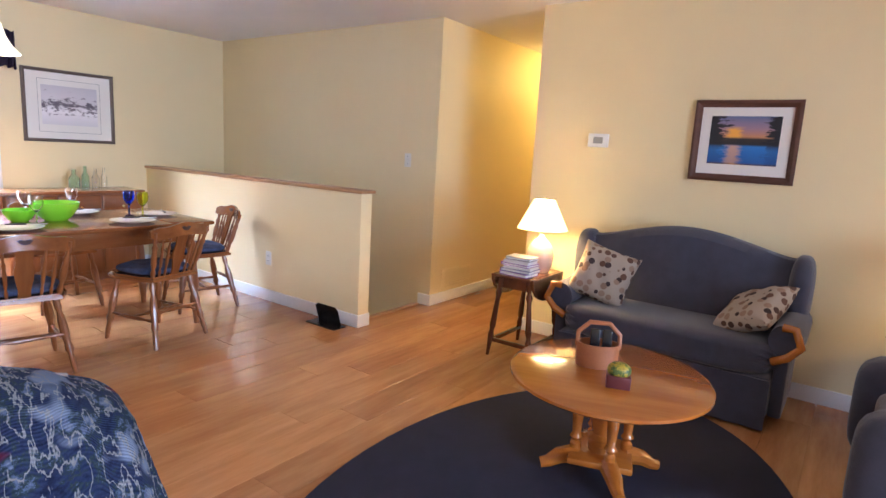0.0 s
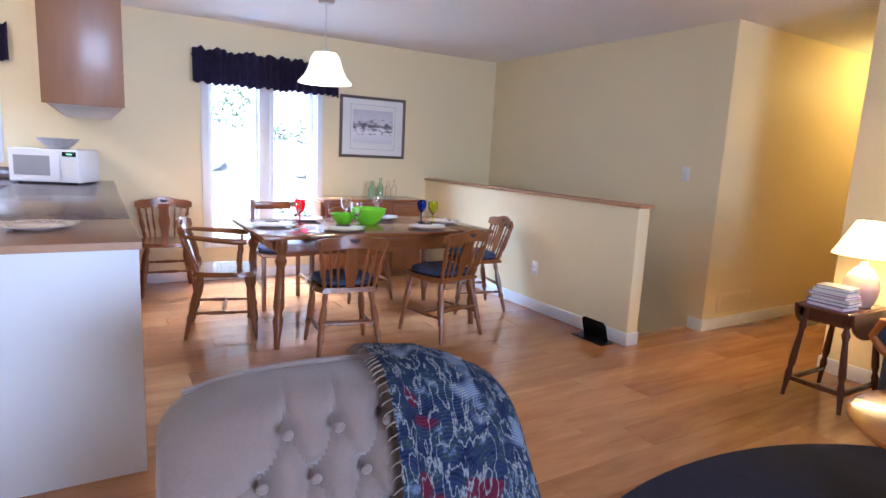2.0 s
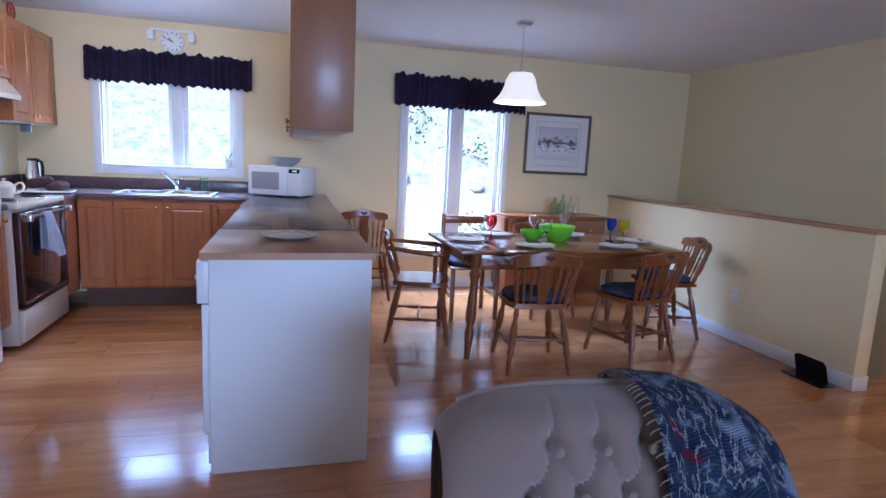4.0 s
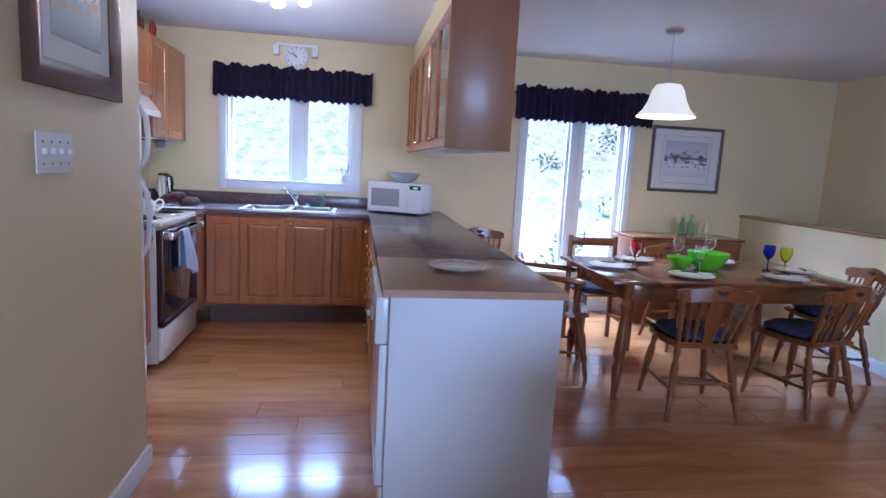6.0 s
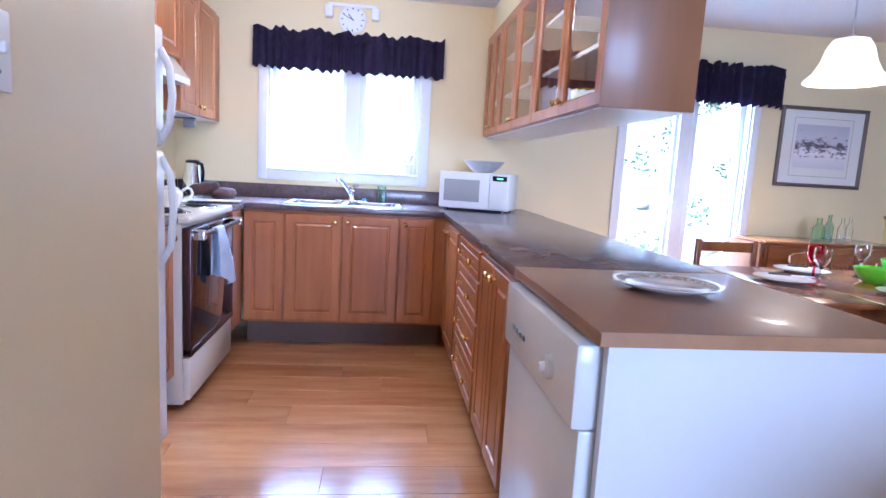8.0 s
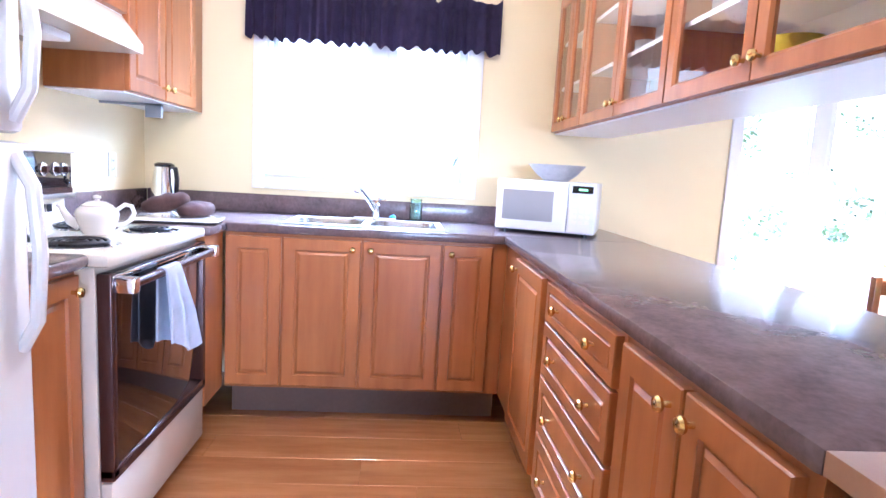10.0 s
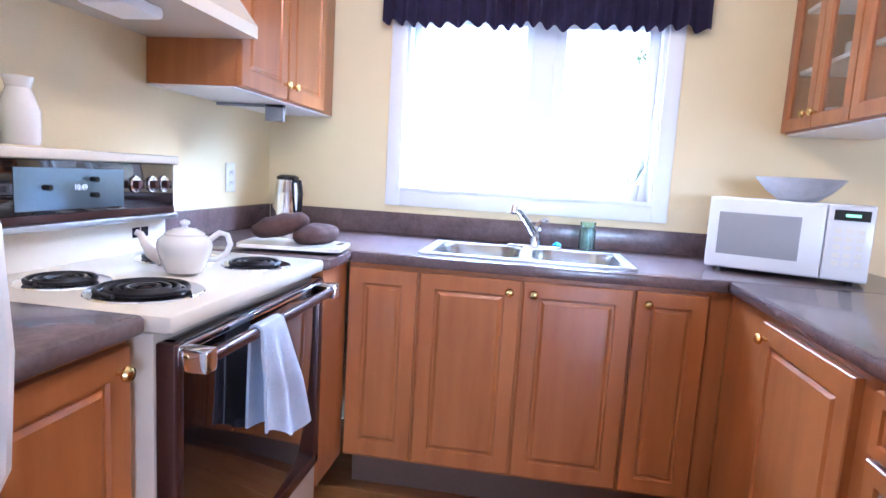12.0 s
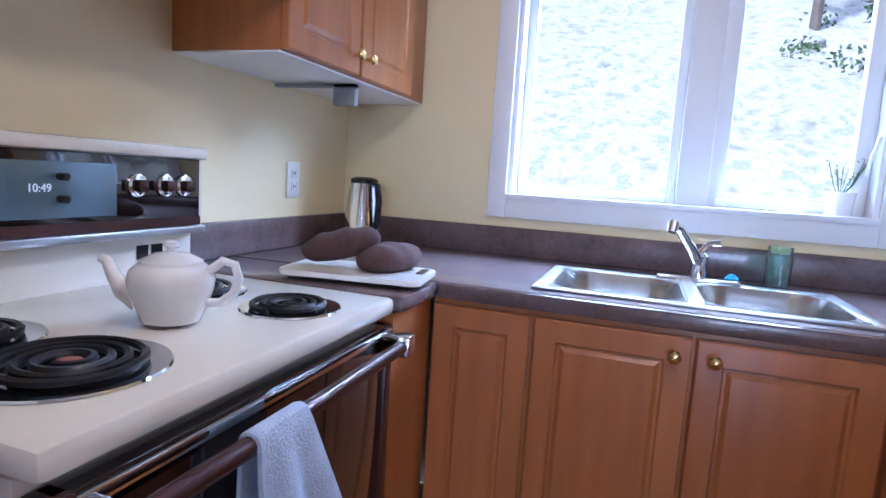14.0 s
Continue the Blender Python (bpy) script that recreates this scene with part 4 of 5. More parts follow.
for y, dx in ((-0.22, 0.07), (-0.02, 0.10), (0.06, -0.03), (0.22, 0.05)):
    hd = part("spot_head", lathe([(0.022, 0.0), (0.03, -0.03), (0.042, -0.085), (0.038, -0.085), (0.02, -0.01)], 18, caps=False), WHITE, tl, at=pose(dx, y, -0.045, 10, -20, 0))
    part("bulb", lathe([(0.001, -0.09), (0.025, -0.082), (0.030, -0.07), (0.02, -0.03)], 16), BULB, hd)

solo("brown_jug", lathe([(0.05, 0), (0.065, 0.03), (0.06, 0.10), (0.025, 0.14), (0.028, 0.17), (0.022, 0.17), (0.018, 0.14), (0.001, 0.13)], 18, caps=False), WALNUT, "dark brown jug on top of the wall cabinet", "jug", (-6.72, -2.0, 2.131)).scale = (0.8, 0.8, 0.8)
wh = thing("red_wheel", "small red spoked wheel leaning on the wall cabinet", "ornament", (-6.98, -1.98, 2.196))
RED = surface("red_paint", (0.32, 0.025, 0.015), 0.4, relief=0)
part("rim", rod([(0.058 * math.cos(a * math.pi / 12), 0, 0.058 * math.sin(a * math.pi / 12)) for a in range(25)], 0.007, 8, caps=False), RED, wh)
for a in range(4):
    c, s = math.cos(a * math.pi / 4), math.sin(a * math.pi / 4)
    part("spoke", rod([(-0.056 * c, 0, -0.056 * s), (0.056 * c, 0, 0.056 * s)], 0.004, 6), RED, wh)
pl = thing("potted_plant", "sprig in a small white pot on the window sill", "plant", (-7.66, -0.605, 1.1185))
part("pot", lathe([(0.035, 0), (0.042, 0.075), (0.045, 0.08), (0.038, 0.08), (0.034, 0.06), (0.001, 0.06)], 18, caps=False), CHINA, pl)
random.seed(5)
bm = bmesh.new()
for i in range(12):
    a, e = random.uniform(0, 6.28), random.uniform(0.03, 0.075)
    p = [(0, 0, 0.06), (0.4 * e * math.cos(a) * 0.5, 0.4 * e * math.sin(a), 0.10), (e * math.cos(a) * 0.4, e * math.sin(a) * 0.8, 0.13 + random.uniform(0, 0.05))]
    rod(p, 0.0012, 5, bm)
    for k in range(5):
        q = Vector(p[1]).lerp(Vector(p[2]), k / 4)
        d = Vector((random.uniform(-1, 1), random.uniform(-1, 1), random.uniform(0, 1))) * 0.014
        bm.faces.new([bm.verts.new(q), bm.verts.new(q + d * 0.5 + Vector((0, 0.003, 0.002))), bm.verts.new(q + d)])
part("sprig", bm, LEAF, pl)
cp = thing("dinner_plate", "white plate with a green leaf border on the peninsula", "plate", (-4.69, -0.055, 0.9135))
PLATE_P = [(0.07, 0.0), (0.085, 0.004), (0.13, 0.018), (0.135, 0.021), (0.13, 0.022), (0.085, 0.009), (0.001, 0.007)]
part("dish", lathe(PLATE_P, 40, caps=False), CHINA, cp)
part("border", lathe([(0.100, 0.0135), (0.122, 0.0195), (0.122, 0.0202), (0.100, 0.0142)], 40, caps=False), picture_mat("leaf_border", [(0.40, (0.75, 0.72, 0.70)), (0.50, (0.25, 0.30, 0.22)), (0.55, (0.35, 0.12, 0.12)), (0.62, (0.75, 0.72, 0.70))], 60), cp)

# ---- pictures ----


def picture(label, m, w, h, frame_w, frame_mat, art, mat_w, liner=None):
    p = tagged(new("framed_picture"), label, "picture")
    p.matrix_basis = m
    bm = bmesh.new()
    rows = [[(-w / 2 + s, y, -h / 2 + s), (w / 2 - s, y, -h / 2 + s), (w / 2 - s, y, h / 2 - s), (-w / 2 + s, y, h / 2 - s)] for s, y in ((0, -0.001), (0, -0.022), (frame_w * 0.4, -0.028), (frame_w * 0.8, -0.018), (frame_w, -0.016), (frame_w, -0.004))]
    grid_mesh(bm, rows, False, True)
    part("frame", bm, frame_mat, p)
    s = frame_w - 0.003
    part("mat_board", B(-w / 2 + s, w / 2 - s, -0.010, -0.002, -h / 2 + s, h / 2 - s), PAPER, p)
    s = frame_w + mat_w
    a = part("print", B(-w / 2 + s, w / 2 - s, -0.0115, -0.0102, -h / 2 + s * 1.05, h / 2 - s * 0.95), art, p)
    return p, a


def scene_art(name, sky_c, sky2, ground, dark, horizon, sun_c=None):
    """A landscape print: a sky that fades, a dark shore line and broken strokes below."""
    m = bpy.data.materials.new(name)
    t, n, l, b = nodes_of(m)
    tc = n.new("ShaderNodeTexCoord").outputs["Generated"]
    sp = n.new("ShaderNodeSeparateXYZ")
    l.new(tc, sp.inputs[0])
    fade = ramp(n, l, sp.outputs["Z"], [(0.0, ground), (horizon - 0.12, shade(ground, 1.3)), (horizon + 0.02, sun_c or sky_c), (horizon + 0.2, sky_c), (1.0, sky2)])
    f = noise_node(n, l, tc, 5.0, 8, 0.75, (1.0, 1, 2.0))
    dz = n.new("ShaderNodeMath")
    dz.operation, dz.inputs[1].default_value = "SUBTRACT", horizon
    l.new(sp.outputs["Z"], dz.inputs[0])
    ab = n.new("ShaderNodeMath")
    ab.operation = "ABSOLUTE"
    l.new(dz.outputs[0], ab.inputs[0])
    sub = n.new("ShaderNodeMath")
    sub.operation, sub.inputs[1].default_value = "MULTIPLY_ADD", -0.55
    l.new(ab.outputs[0], sub.inputs[0])
    l.new(f, sub.inputs[2])
    mask = ramp(n, l, sub.outputs[0], [(0.42, (0, 0, 0)), (0.49, (1, 1, 1))])
    mx = n.new("ShaderNodeMix")
    mx.data_type = "RGBA"
    l.new(mask, mx.inputs["Factor"])
    l.new(fade, mx.inputs[6])
    mx.inputs[7].default_value = (*dark, 1)
    l.new(mx.outputs[2], b.inputs["Base Color"])
    b.inputs["Roughness"].default_value = 0.45
    return m


def lake_art(name):
    """A sunset lake: dark pines at both sides, a low sun with its trail on blue water."""
    m = bpy.data.materials.new(name)
    t, n, l, b = nodes_of(m)
    tc = n.new("ShaderNodeTexCoord").outputs["Generated"]
    sp = n.new("ShaderNodeSeparateXYZ")
    l.new(tc, sp.inputs[0])
    f = noise_node(n, l, tc, 6.0, 6, 0.7, (0.8, 1, 2.6))

    def math_node(op, a, c, d=0.0):
        q = n.new("ShaderNodeMath")
        q.operation = op
        for k, v in enumerate((a, c, d)):
            if isinstance(v, float):
                q.inputs[k].default_value = v
            else:
                l.new(v, q.inputs[k])
        return q.outputs[0]

    def off_centre(c, sway):
        return math_node("MULTIPLY_ADD", f, sway, math_node("ABSOLUTE", math_node("SUBTRACT", sp.outputs["X"], c), 0.0))

    col = ramp(n, l, sp.outputs["Z"], [(0.0, (0.10, 0.05, 0.03)), (0.05, (0.02, 0.12, 0.42)), (0.38, (0.03, 0.20, 0.58)), (0.42, (0.02, 0.02, 0.03)), (0.54, (0.04, 0.03, 0.03)), (0.58, (0.55, 0.25, 0.12)), (0.75, (0.34, 0.22, 0.30)), (1.0, (0.12, 0.18, 0.36))])
    glow = ramp(n, l, off_centre(0.36, 0.35), [(0.22, (1, 1, 1)), (0.32, (0, 0, 0))])
    band = ramp(n, l, sp.outputs["Z"], [(0.06, (0.5, 0.5, 0.5)), (0.38, (0.6, 0.6, 0.6)), (0.42, (0, 0, 0)), (0.54, (0, 0, 0)), (0.58, (1, 1, 1)), (0.72, (1, 1, 1)), (0.80, (0, 0, 0))])
    pines = ramp(n, l, off_centre(0.52, 0.9), [(0.74, (0, 0, 0)), (0.80, (1, 1, 1))])
    high = ramp(n, l, sp.outputs["Z"], [(0.30, (0.25, 0.25, 0.25)), (0.45, (1, 1, 1))])
    for fac, c in ((math_node("MULTIPLY", glow, band), (0.85, 0.42, 0.06)), (math_node("MULTIPLY", pines, high), (0.012, 0.014, 0.022))):
        mx = n.new("ShaderNodeMix")
        mx.data_type = "RGBA"
        l.new(fac, mx.inputs["Factor"])
        l.new(col, mx.inputs[6])
        mx.inputs[7].default_value = (*c, 1)
        col = mx.outputs[2]
    l.new(col, b.inputs["Base Color"])
    b.inputs["Roughness"].default_value = 0.35
    return m


PEWFRAME = surface("pewter_wood_frame", (0.16, 0.12, 0.10), 0.4, 0.2, var=0.15, relief=0.1)
TOE = pose(0, 0, 0, 0, 0, 90)
p, a = picture("grey-framed pencil drawing of boats with a wide white mat", pose(WX, 2.655, 1.512) @ TOE, 0.735, 0.622, 0.028, PEWFRAME, scene_art("boat_drawing", (0.62, 0.60, 0.64), (0.55, 0.53, 0.58), (0.66, 0.64, 0.67), (0.12, 0.10, 0.13), 0.5), 0.115)
for s in (-1, 1):
    part("mat_line", B(-0.25, 0.25, -0.0108, -0.0104, s * 0.225 - 0.0015, s * 0.225 + 0.0015), GREY, p)
    part("mat_line", B(s * 0.25 - 0.0015, s * 0.25 + 0.0015, -0.0108, -0.0104, -0.225, 0.225), GREY, p)
picture("dark-framed sunset lake print with a white mat", pose(-2.375, NY, 1.46), 0.565, 0.475, 0.042, WALNUT, lake_art("lake_print"), 0.055)
pp, a = picture("brown-framed autumn river painting on the partition wall", pose(-4.31, -1.33, 1.81, 0, 0, 180), 0.58, 0.63, 0.075, WALNUT, scene_art("river_painting", (0.42, 0.48, 0.55), (0.40, 0.45, 0.50), (0.12, 0.16, 0.22), (0.22, 0.11, 0.03), 0.45), 0.06)

th = thing("thermostat", "white wall thermostat with a grey display", "thermostat", (-3.255, NY, 1.437))
part("case", B(-0.07, 0.07, -0.028, -0.001, -0.045, 0.045, 0.006), WHITE, th)
part("display", B(-0.03, 0.035, -0.0295, -0.028, -0.02, 0.022), GREY, th)

# ---- dining ----
CH = thing("dining_chair", "stained pine spindle-back dining chair with a blue tie-on cushion", "chair", group="dining chairs")


def chair_parts(c, arms=False, cushion=CUSHION):
    seat_o = [(-0.17, -0.19), (0.17, -0.19), (0.205, -0.10), (0.215, 0.10), (0.18, 0.20), (0, 0.215), (-0.18, 0.20), (-0.215, 0.10), (-0.205, -0.10)]
    part("seat", plate_from(seat_o, 0.415, 0.445, bev=0.012), PINE_H, c)
    for sx in (-1, 1):
        part("leg", turned((sx * 0.14, -0.14, 0.42), (sx * 0.20, -0.23, 0), 0.019), PINE, c)
        part("leg", turned((sx * 0.15, 0.15, 0.42), (sx * 0.20, 0.21, 0), 0.019), PINE, c)
        part("stretcher", turned((sx * 0.175, -0.195, 0.17), (sx * 0.18, 0.185, 0.17), 0.011), PINE, c)
        part("back_post", turned((sx * 0.155, -0.165, 0.44), (sx * 0.20, -0.255, 0.735), 0.015), PINE, c)
    part("stretcher", turned((-0.172, 0.0, 0.17), (0.172, 0.0, 0.17), 0.011), PINE, c)
    part("stretcher", turned((-0.175, -0.195, 0.22), (0.175, -0.195, 0.22), 0.011), PINE, c)
    for x in (-0.125, -0.08, 0.08, 0.125):
        part("spindle", turned((x * 0.92, -0.172, 0.44), (x * 1.15, -0.262, 0.72), 0.0085), PINE, c)
    urn = [(0.030, 0.0), (0.026, 0.05), (0.040, 0.11), (0.046, 0.16), (0.034, 0.21), (0.040, 0.26), (0.052, 0.30)]
    outline = [(-w, z) for w, z in urn] + [(w, z) for w, z in reversed(urn)]
    part("splat", plate_from(outline, -0.006, 0.006, bev=0.003), PINE_H, c, at=pose(0, -0.172, 0.44, 90 + 17))
    bm = bmesh.new()
    rows = []
    for i in range(17):
        u = i / 16 * 2 - 1
        x, y = 0.225 * u, -0.272 + 0.04 * u * u
        top = 0.775 + 0.012 * math.cos(u * math.pi * 1.5) - (0.03 * max(0, abs(u) - 0.8) / 0.2)
        bot = 0.695 + 0.012 * math.cos(u * math.pi) + (0.02 * max(0, abs(u) - 0.8) / 0.2)
        rows.append([(x, y - 0.012, bot), (x, y + 0.012, bot), (x, y + 0.002, top), (x, y - 0.014, top)])
    vr = grid_mesh(bm, rows, False, True)
    bm.faces.new(vr[0])
    bm.faces.new(list(reversed(vr[-1])))
    crest = part("crest_rail", bm, PINE_H, c)
    # solid dark plate for the shade inside the heart cutout; the rail is whole
    part("heart_shade_plate", plate_from([(-0.035, 0.012), (-0.018, 0.018), (0, 0.012), (0.018, 0.018), (0.035, 0.012), (0.018, -0.006), (0, -0.01), (-0.018, -0.006)], -0.0152, 0.0155), surface("cutout_shadow_wood", (0.05, 0.018, 0.008), 0.7, relief=0), crest, at=pose(0, -0.274, 0.745, 90))
    if arms:
        for sx in (-1, 1):
            part("arm", rod([(sx * 0.19, -0.235, 0.68), (sx * 0.23, -0.05, 0.665), (sx * 0.235, 0.10, 0.655), (sx * 0.225, 0.15, 0.65)], [0.013, 0.018, 0.022, 0.014], 10), PINE_H, c)
            part("arm_post", turned((sx * 0.195, 0.10, 0.44), (sx * 0.23, 0.11, 0.65), 0.012), PINE, c)
    if cushion:
        bm = pad(0.38, 0.37, 0.05, power=3.2, at=(0, 0.01, 0.468))
        for v in bm.verts:
            v.co.z += 0.008 * math.cos(v.co.x * 30) * math.cos(v.co.y * 30) * (1 if v.co.z > 0.468 else 0)
        part("cushion", bm, cushion, c, "padded tie-on seat cushion")


chair_parts(CH)
CH.matrix_basis = pose(-5.36, 1.48, 0, 0, 0, 82)
copy_thing(CH, pose(-5.41, 2.25, 0, 0, 0, 103))
copy_thing(CH, pose(-5.90, 2.85, 0, 0, 0, 168))
CA = thing("dining_armchair", "stained pine captain's chair at the head of the table", "chair", (-6.02, 0.875, 0), -14, "dining chairs")
chair_parts(CA, True, None)
C0 = thing("dining_chair", "plain stained pine spindle-back chair against the wall", "chair", (-7.27, 0.64, 0), -92, "dining chairs")
chair_parts(C0, False, None)
C5 = thing("dining_chair", "spindle-back chair with a light blue folded cushion", "chair", (-6.55, 2.12, 0), -90, "dining chairs")
chair_parts(C5, False, LTBLUE)
CL = thing("ladder_back_chair", "plain square-legged ladder-back chair with a blue cushion", "chair", (-6.56, 1.42, 0), -90, "dining chairs")
for sx in (-1, 1):
    part("back_post", B(sx * 0.19 - 0.016, sx * 0.19 + 0.016, -0.20, -0.168, 0, 0.84, 0.004), PINE, CL)
    part("leg", B(sx * 0.19 - 0.016, sx * 0.19 + 0.016, 0.168, 0.20, 0, 0.425, 0.004), PINE, CL)
    part("stretcher", B(sx * 0.19 - 0.008, sx * 0.19 + 0.008, -0.17, 0.17, 0.18, 0.21), PINE_H, CL)
for z in (0.58, 0.76):
    part("slat", B(-0.175, 0.175, -0.194, -0.176, z, z + 0.065, 0.006), PINE_H, CL)
part("seat", B(-0.21, 0.21, -0.165, 0.21, 0.425, 0.445, 0.006), PINE_H, CL)
part("cushion", pad(0.38, 0.34, 0.05, at=(0, 0.02, 0.468)), CUSHION, CL)

TB = thing("dining_table", "stained pine drop-leaf dining table with turned legs", "table", (-5.86, 1.835, 0))
part("tabletop", B(-0.45, 0.45, -0.56, 0.56, 0.712, 0.738, 0.008), PINE_H, TB)
part("leaf", B(-0.45, 0.45, 0.562, 0.85, 0.712, 0.738, 0.008), PINE_H, TB)
part("leaf", B(-0.45, 0.45, -0.85, -0.562, 0.712, 0.738, 0.008), PINE_H, TB)
for a in ((-0.36, 0.36, -0.72, -0.70), (-0.36, 0.36, 0.70, 0.72), (-0.37, -0.35, -0.70, 0.70), (0.35, 0.37, -0.70, 0.70)):
    part("apron", B(*a, 0.60, 0.711, 0.003), PINE_H, TB)
LEGB = ((0.0, 1.1), (0.10, 1.1), (0.14, 0.7), (0.2, 1.25), (0.26, 0.8), (0.45, 1.0), (0.62, 1.15), (0.68, 0.7), (0.74, 1.1), (0.9, 0.7), (1.0, 0.6))
for x in (-0.36, 0.36):
    for y in (-0.71, 0.71):
        part("leg", turned((x, y, 0.711), (x * 1.04, y * 1.05, 0), 0.031, LEGB, 14), PINE, TB)

TT = 0.7385
DISH = mesh_of("dish", lathe(PLATE_P, 36, caps=False), CHINA)
KNIFE = surface("black_handle", (0.015, 0.012, 0.012), 0.4, relief=0)
for x, y, tr in ((-5.86, 1.16, 0), (-5.57, 1.56, 0), (-5.57, 2.20, 0), (-5.84, 2.50, 90), (-6.15, 1.48, 0), (-6.15, 2.10, 0)):
    d = thing("place_setting_plate", "white dinner plate laid on the dining table", "plate", (x, y, TT), tr, "plates on the table")
    part("dish", DISH, CHINA, d)
    kn = thing("table_knife", "table knife with a dark handle lying on a plate", "knife", (x - 0.03, y + 0.06, TT + 0.026), tr + 70, "knives on the table")
    part("blade", B(0.0, 0.10, -0.007, 0.007, 0, 0.002), STEEL, kn)
    part("handle", B(-0.10, 0.0, -0.008, 0.008, -0.002, 0.006, 0.003), KNIFE, kn)


def bowl_p(r, h):
    return [(r * 0.45, 0), (r * 0.7, h * 0.25), (r * 0.95, h * 0.75), (r, h), (r * 0.96, h), (r * 0.9, h * 0.72), (r * 0.62, h * 0.25), (0.001, h * 0.12)]


solo("salad_bowl", lathe(bowl_p(0.135, 0.115), 36, caps=False), GREEN, "large lime green plastic bowl on the dining table", "bowl", (-5.90, 1.88, TT))
solo("small_bowl", lathe(bowl_p(0.09, 0.075), 32, caps=False), GREEN, "small lime green plastic bowl on the dining table", "bowl", (-5.92, 1.69, TT))
GOB = [(0.034, 0.0), (0.03, 0.004), (0.006, 0.010), (0.005, 0.075), (0.02, 0.088), (0.036, 0.115), (0.039, 0.145), (0.036, 0.175), (0.033, 0.175), (0.036, 0.145), (0.033, 0.117), (0.015, 0.092), (0.001, 0.09)]
for nm, x, y, mt, lb in (("goblet", -5.93, 1.37, REDGL, "tall red plastic goblet on the dining table"), ("goblet", -5.91, 2.34, BLUEGL, "blue glass goblet on the dining table"), ("goblet", -5.80, 2.38, YELGL, "yellow glass goblet on the dining table"),
                         ("wine_glass", -5.80, 1.30, GLASS, "clear stemmed wine glass on the dining table"), ("wine_glass", -6.10, 1.78, GLASS, "clear stemmed wine glass on the dining table"), ("wine_glass", -6.22, 2.10, GLASS, "clear stemmed wine glass on the dining table"), ("wine_glass", -5.74, 1.72, GLASS, "clear stemmed wine glass on the dining table")):
    solo(nm, lathe(GOB, 20, caps=False), mt, lb, "glass", (x, y, TT), group="glasses on the table")

sb = thing("sideboard", "stained wooden sideboard against the dining room wall", "sideboard", (-7.58, 2.0, 0))
part("body", B(0.012, 0.40, 0.0, 1.06, 0.06, 0.775, 0.006), PINE, sb)
part("top", B(0.012, 0.43, -0.02, 1.08, 0.776, 0.80, 0.008), PINE_H, sb)
part("drop_leaf", B(0.02, 0.41, -0.045, -0.022, 0.45, 0.775, 0.006), PINE, sb)
part("plinth", B(0.03, 0.38, 0.02, 1.04, 0, 0.06), PINE, sb)
for i in range(3):
    d = part("drawer", B(0.401, 0.415, 0.02 + 0.345 * i, 0.35 + 0.345 * i, 0.56, 0.76, 0.005), PINE_H, sb)
    part("knob", lathe([(0.006, 0), (0.012, 0.012), (0.012, 0.02), (0.004, 0.024)], 12), BRASS, d, at=pose(0.415, 0.185 + 0.345 * i, 0.66) @ TOX)
    d = part("door", B(0.401, 0.415, 0.02 + 0.345 * i, 0.35 + 0.345 * i, 0.09, 0.54, 0.005), PINE, sb)
for x, y, r, h, mt in ((-7.40, 2.58, 0.045, 0.17, SEAGLASS), (-7.42, 2.68, 0.032, 0.20, SEAGLASS), (-7.36, 2.74, 0.030, 0.18, GLASS), (-7.38, 2.82, 0.024, 0.19, GLASS)):
    solo("glass_bottle", lathe([(r, 0), (r, h * 0.55), (r * 0.4, h * 0.75), (r * 0.4, h), (r * 0.3, h), (r * 0.3, h * 0.76), (r * 0.88, h * 0.55), (r * 0.88, 0.008), (0.001, 0.006)], 18, caps=False), mt, "old glass bottle standing on the sideboard", "bottle", (x, y, 0.80), group="bottles on the sideboard")

pd = thing("pendant_lamp", "bell-shaped frosted glass pendant lamp over the dining table", "pendant lamp", (-6.24, 1.65, H))
part("canopy", lathe([(0.062, -0.001), (0.062, -0.012), (0.05, -0.028), (0.012, -0.034)], 28), STEEL, pd)
part("cord", rod([(0, 0, -0.03), (0, 0, -0.365)], 0.0045, 8), STEEL, pd)
part("cap", lathe([(0.012, -0.346), (0.03, -0.361), (0.034, -0.381)], 20), STEEL, pd)
shade_ob = part("shade", lathe([(0.03, -0.31), (0.075, -0.318), (0.098, -0.36), (0.115, -0.43), (0.14, -0.485), (0.178, -0.53), (0.178, -0.538), (0.136, -0.49), (0.11, -0.432), (0.093, -0.362), (0.07, -0.325)], 40, caps=False), SHADE, pd, "lit frosted glass shade", at=pose(0, 0, -0.056) @ Matrix.Diagonal((1.12, 1.12, 1.0, 1.0)))

fv = thing("floor_register", "black metal air deflector on a floor register", "floor vent", (-4.82, 3.20, 0))
part("grille", B(-0.15, 0.15, -0.06, 0.06, 0.0, 0.010, 0.003), BLACK, fv)
bm = bmesh.new()
rows = [[(-0.12 + 0.24 * i / 8, 0.04 - 0.035 * (j / 6), 0.01 + 0.14 * (j / 6) - 0.02 * (i in (0, 8)) * j / 6) for j in range(7)] for i in range(9)]
grid_mesh(bm, rows)
bmesh.ops.solidify(bm, geom=bm.faces[:], thickness=0.005)
part("deflector", bm, BLACK, fv)
hv = thing("wall_register", "cream metal air register low on the hallway wall", "wall vent", (-4.62, 4.58, 0.21))
part("frame", B(0.001, 0.008, -0.22, 0.22, -0.08, 0.08, 0.002), WALL, hv)
for i in range(7):
    part("slat", B(0.008, 0.014, -0.20, 0.20, -0.066 + 0.02 * i, -0.056 + 0.02 * i), WALL, hv)
hl = thing("hall_ceiling_light", "round lit glass ceiling light in the hallway", "ceiling light", (-4.1, 6.1, H))
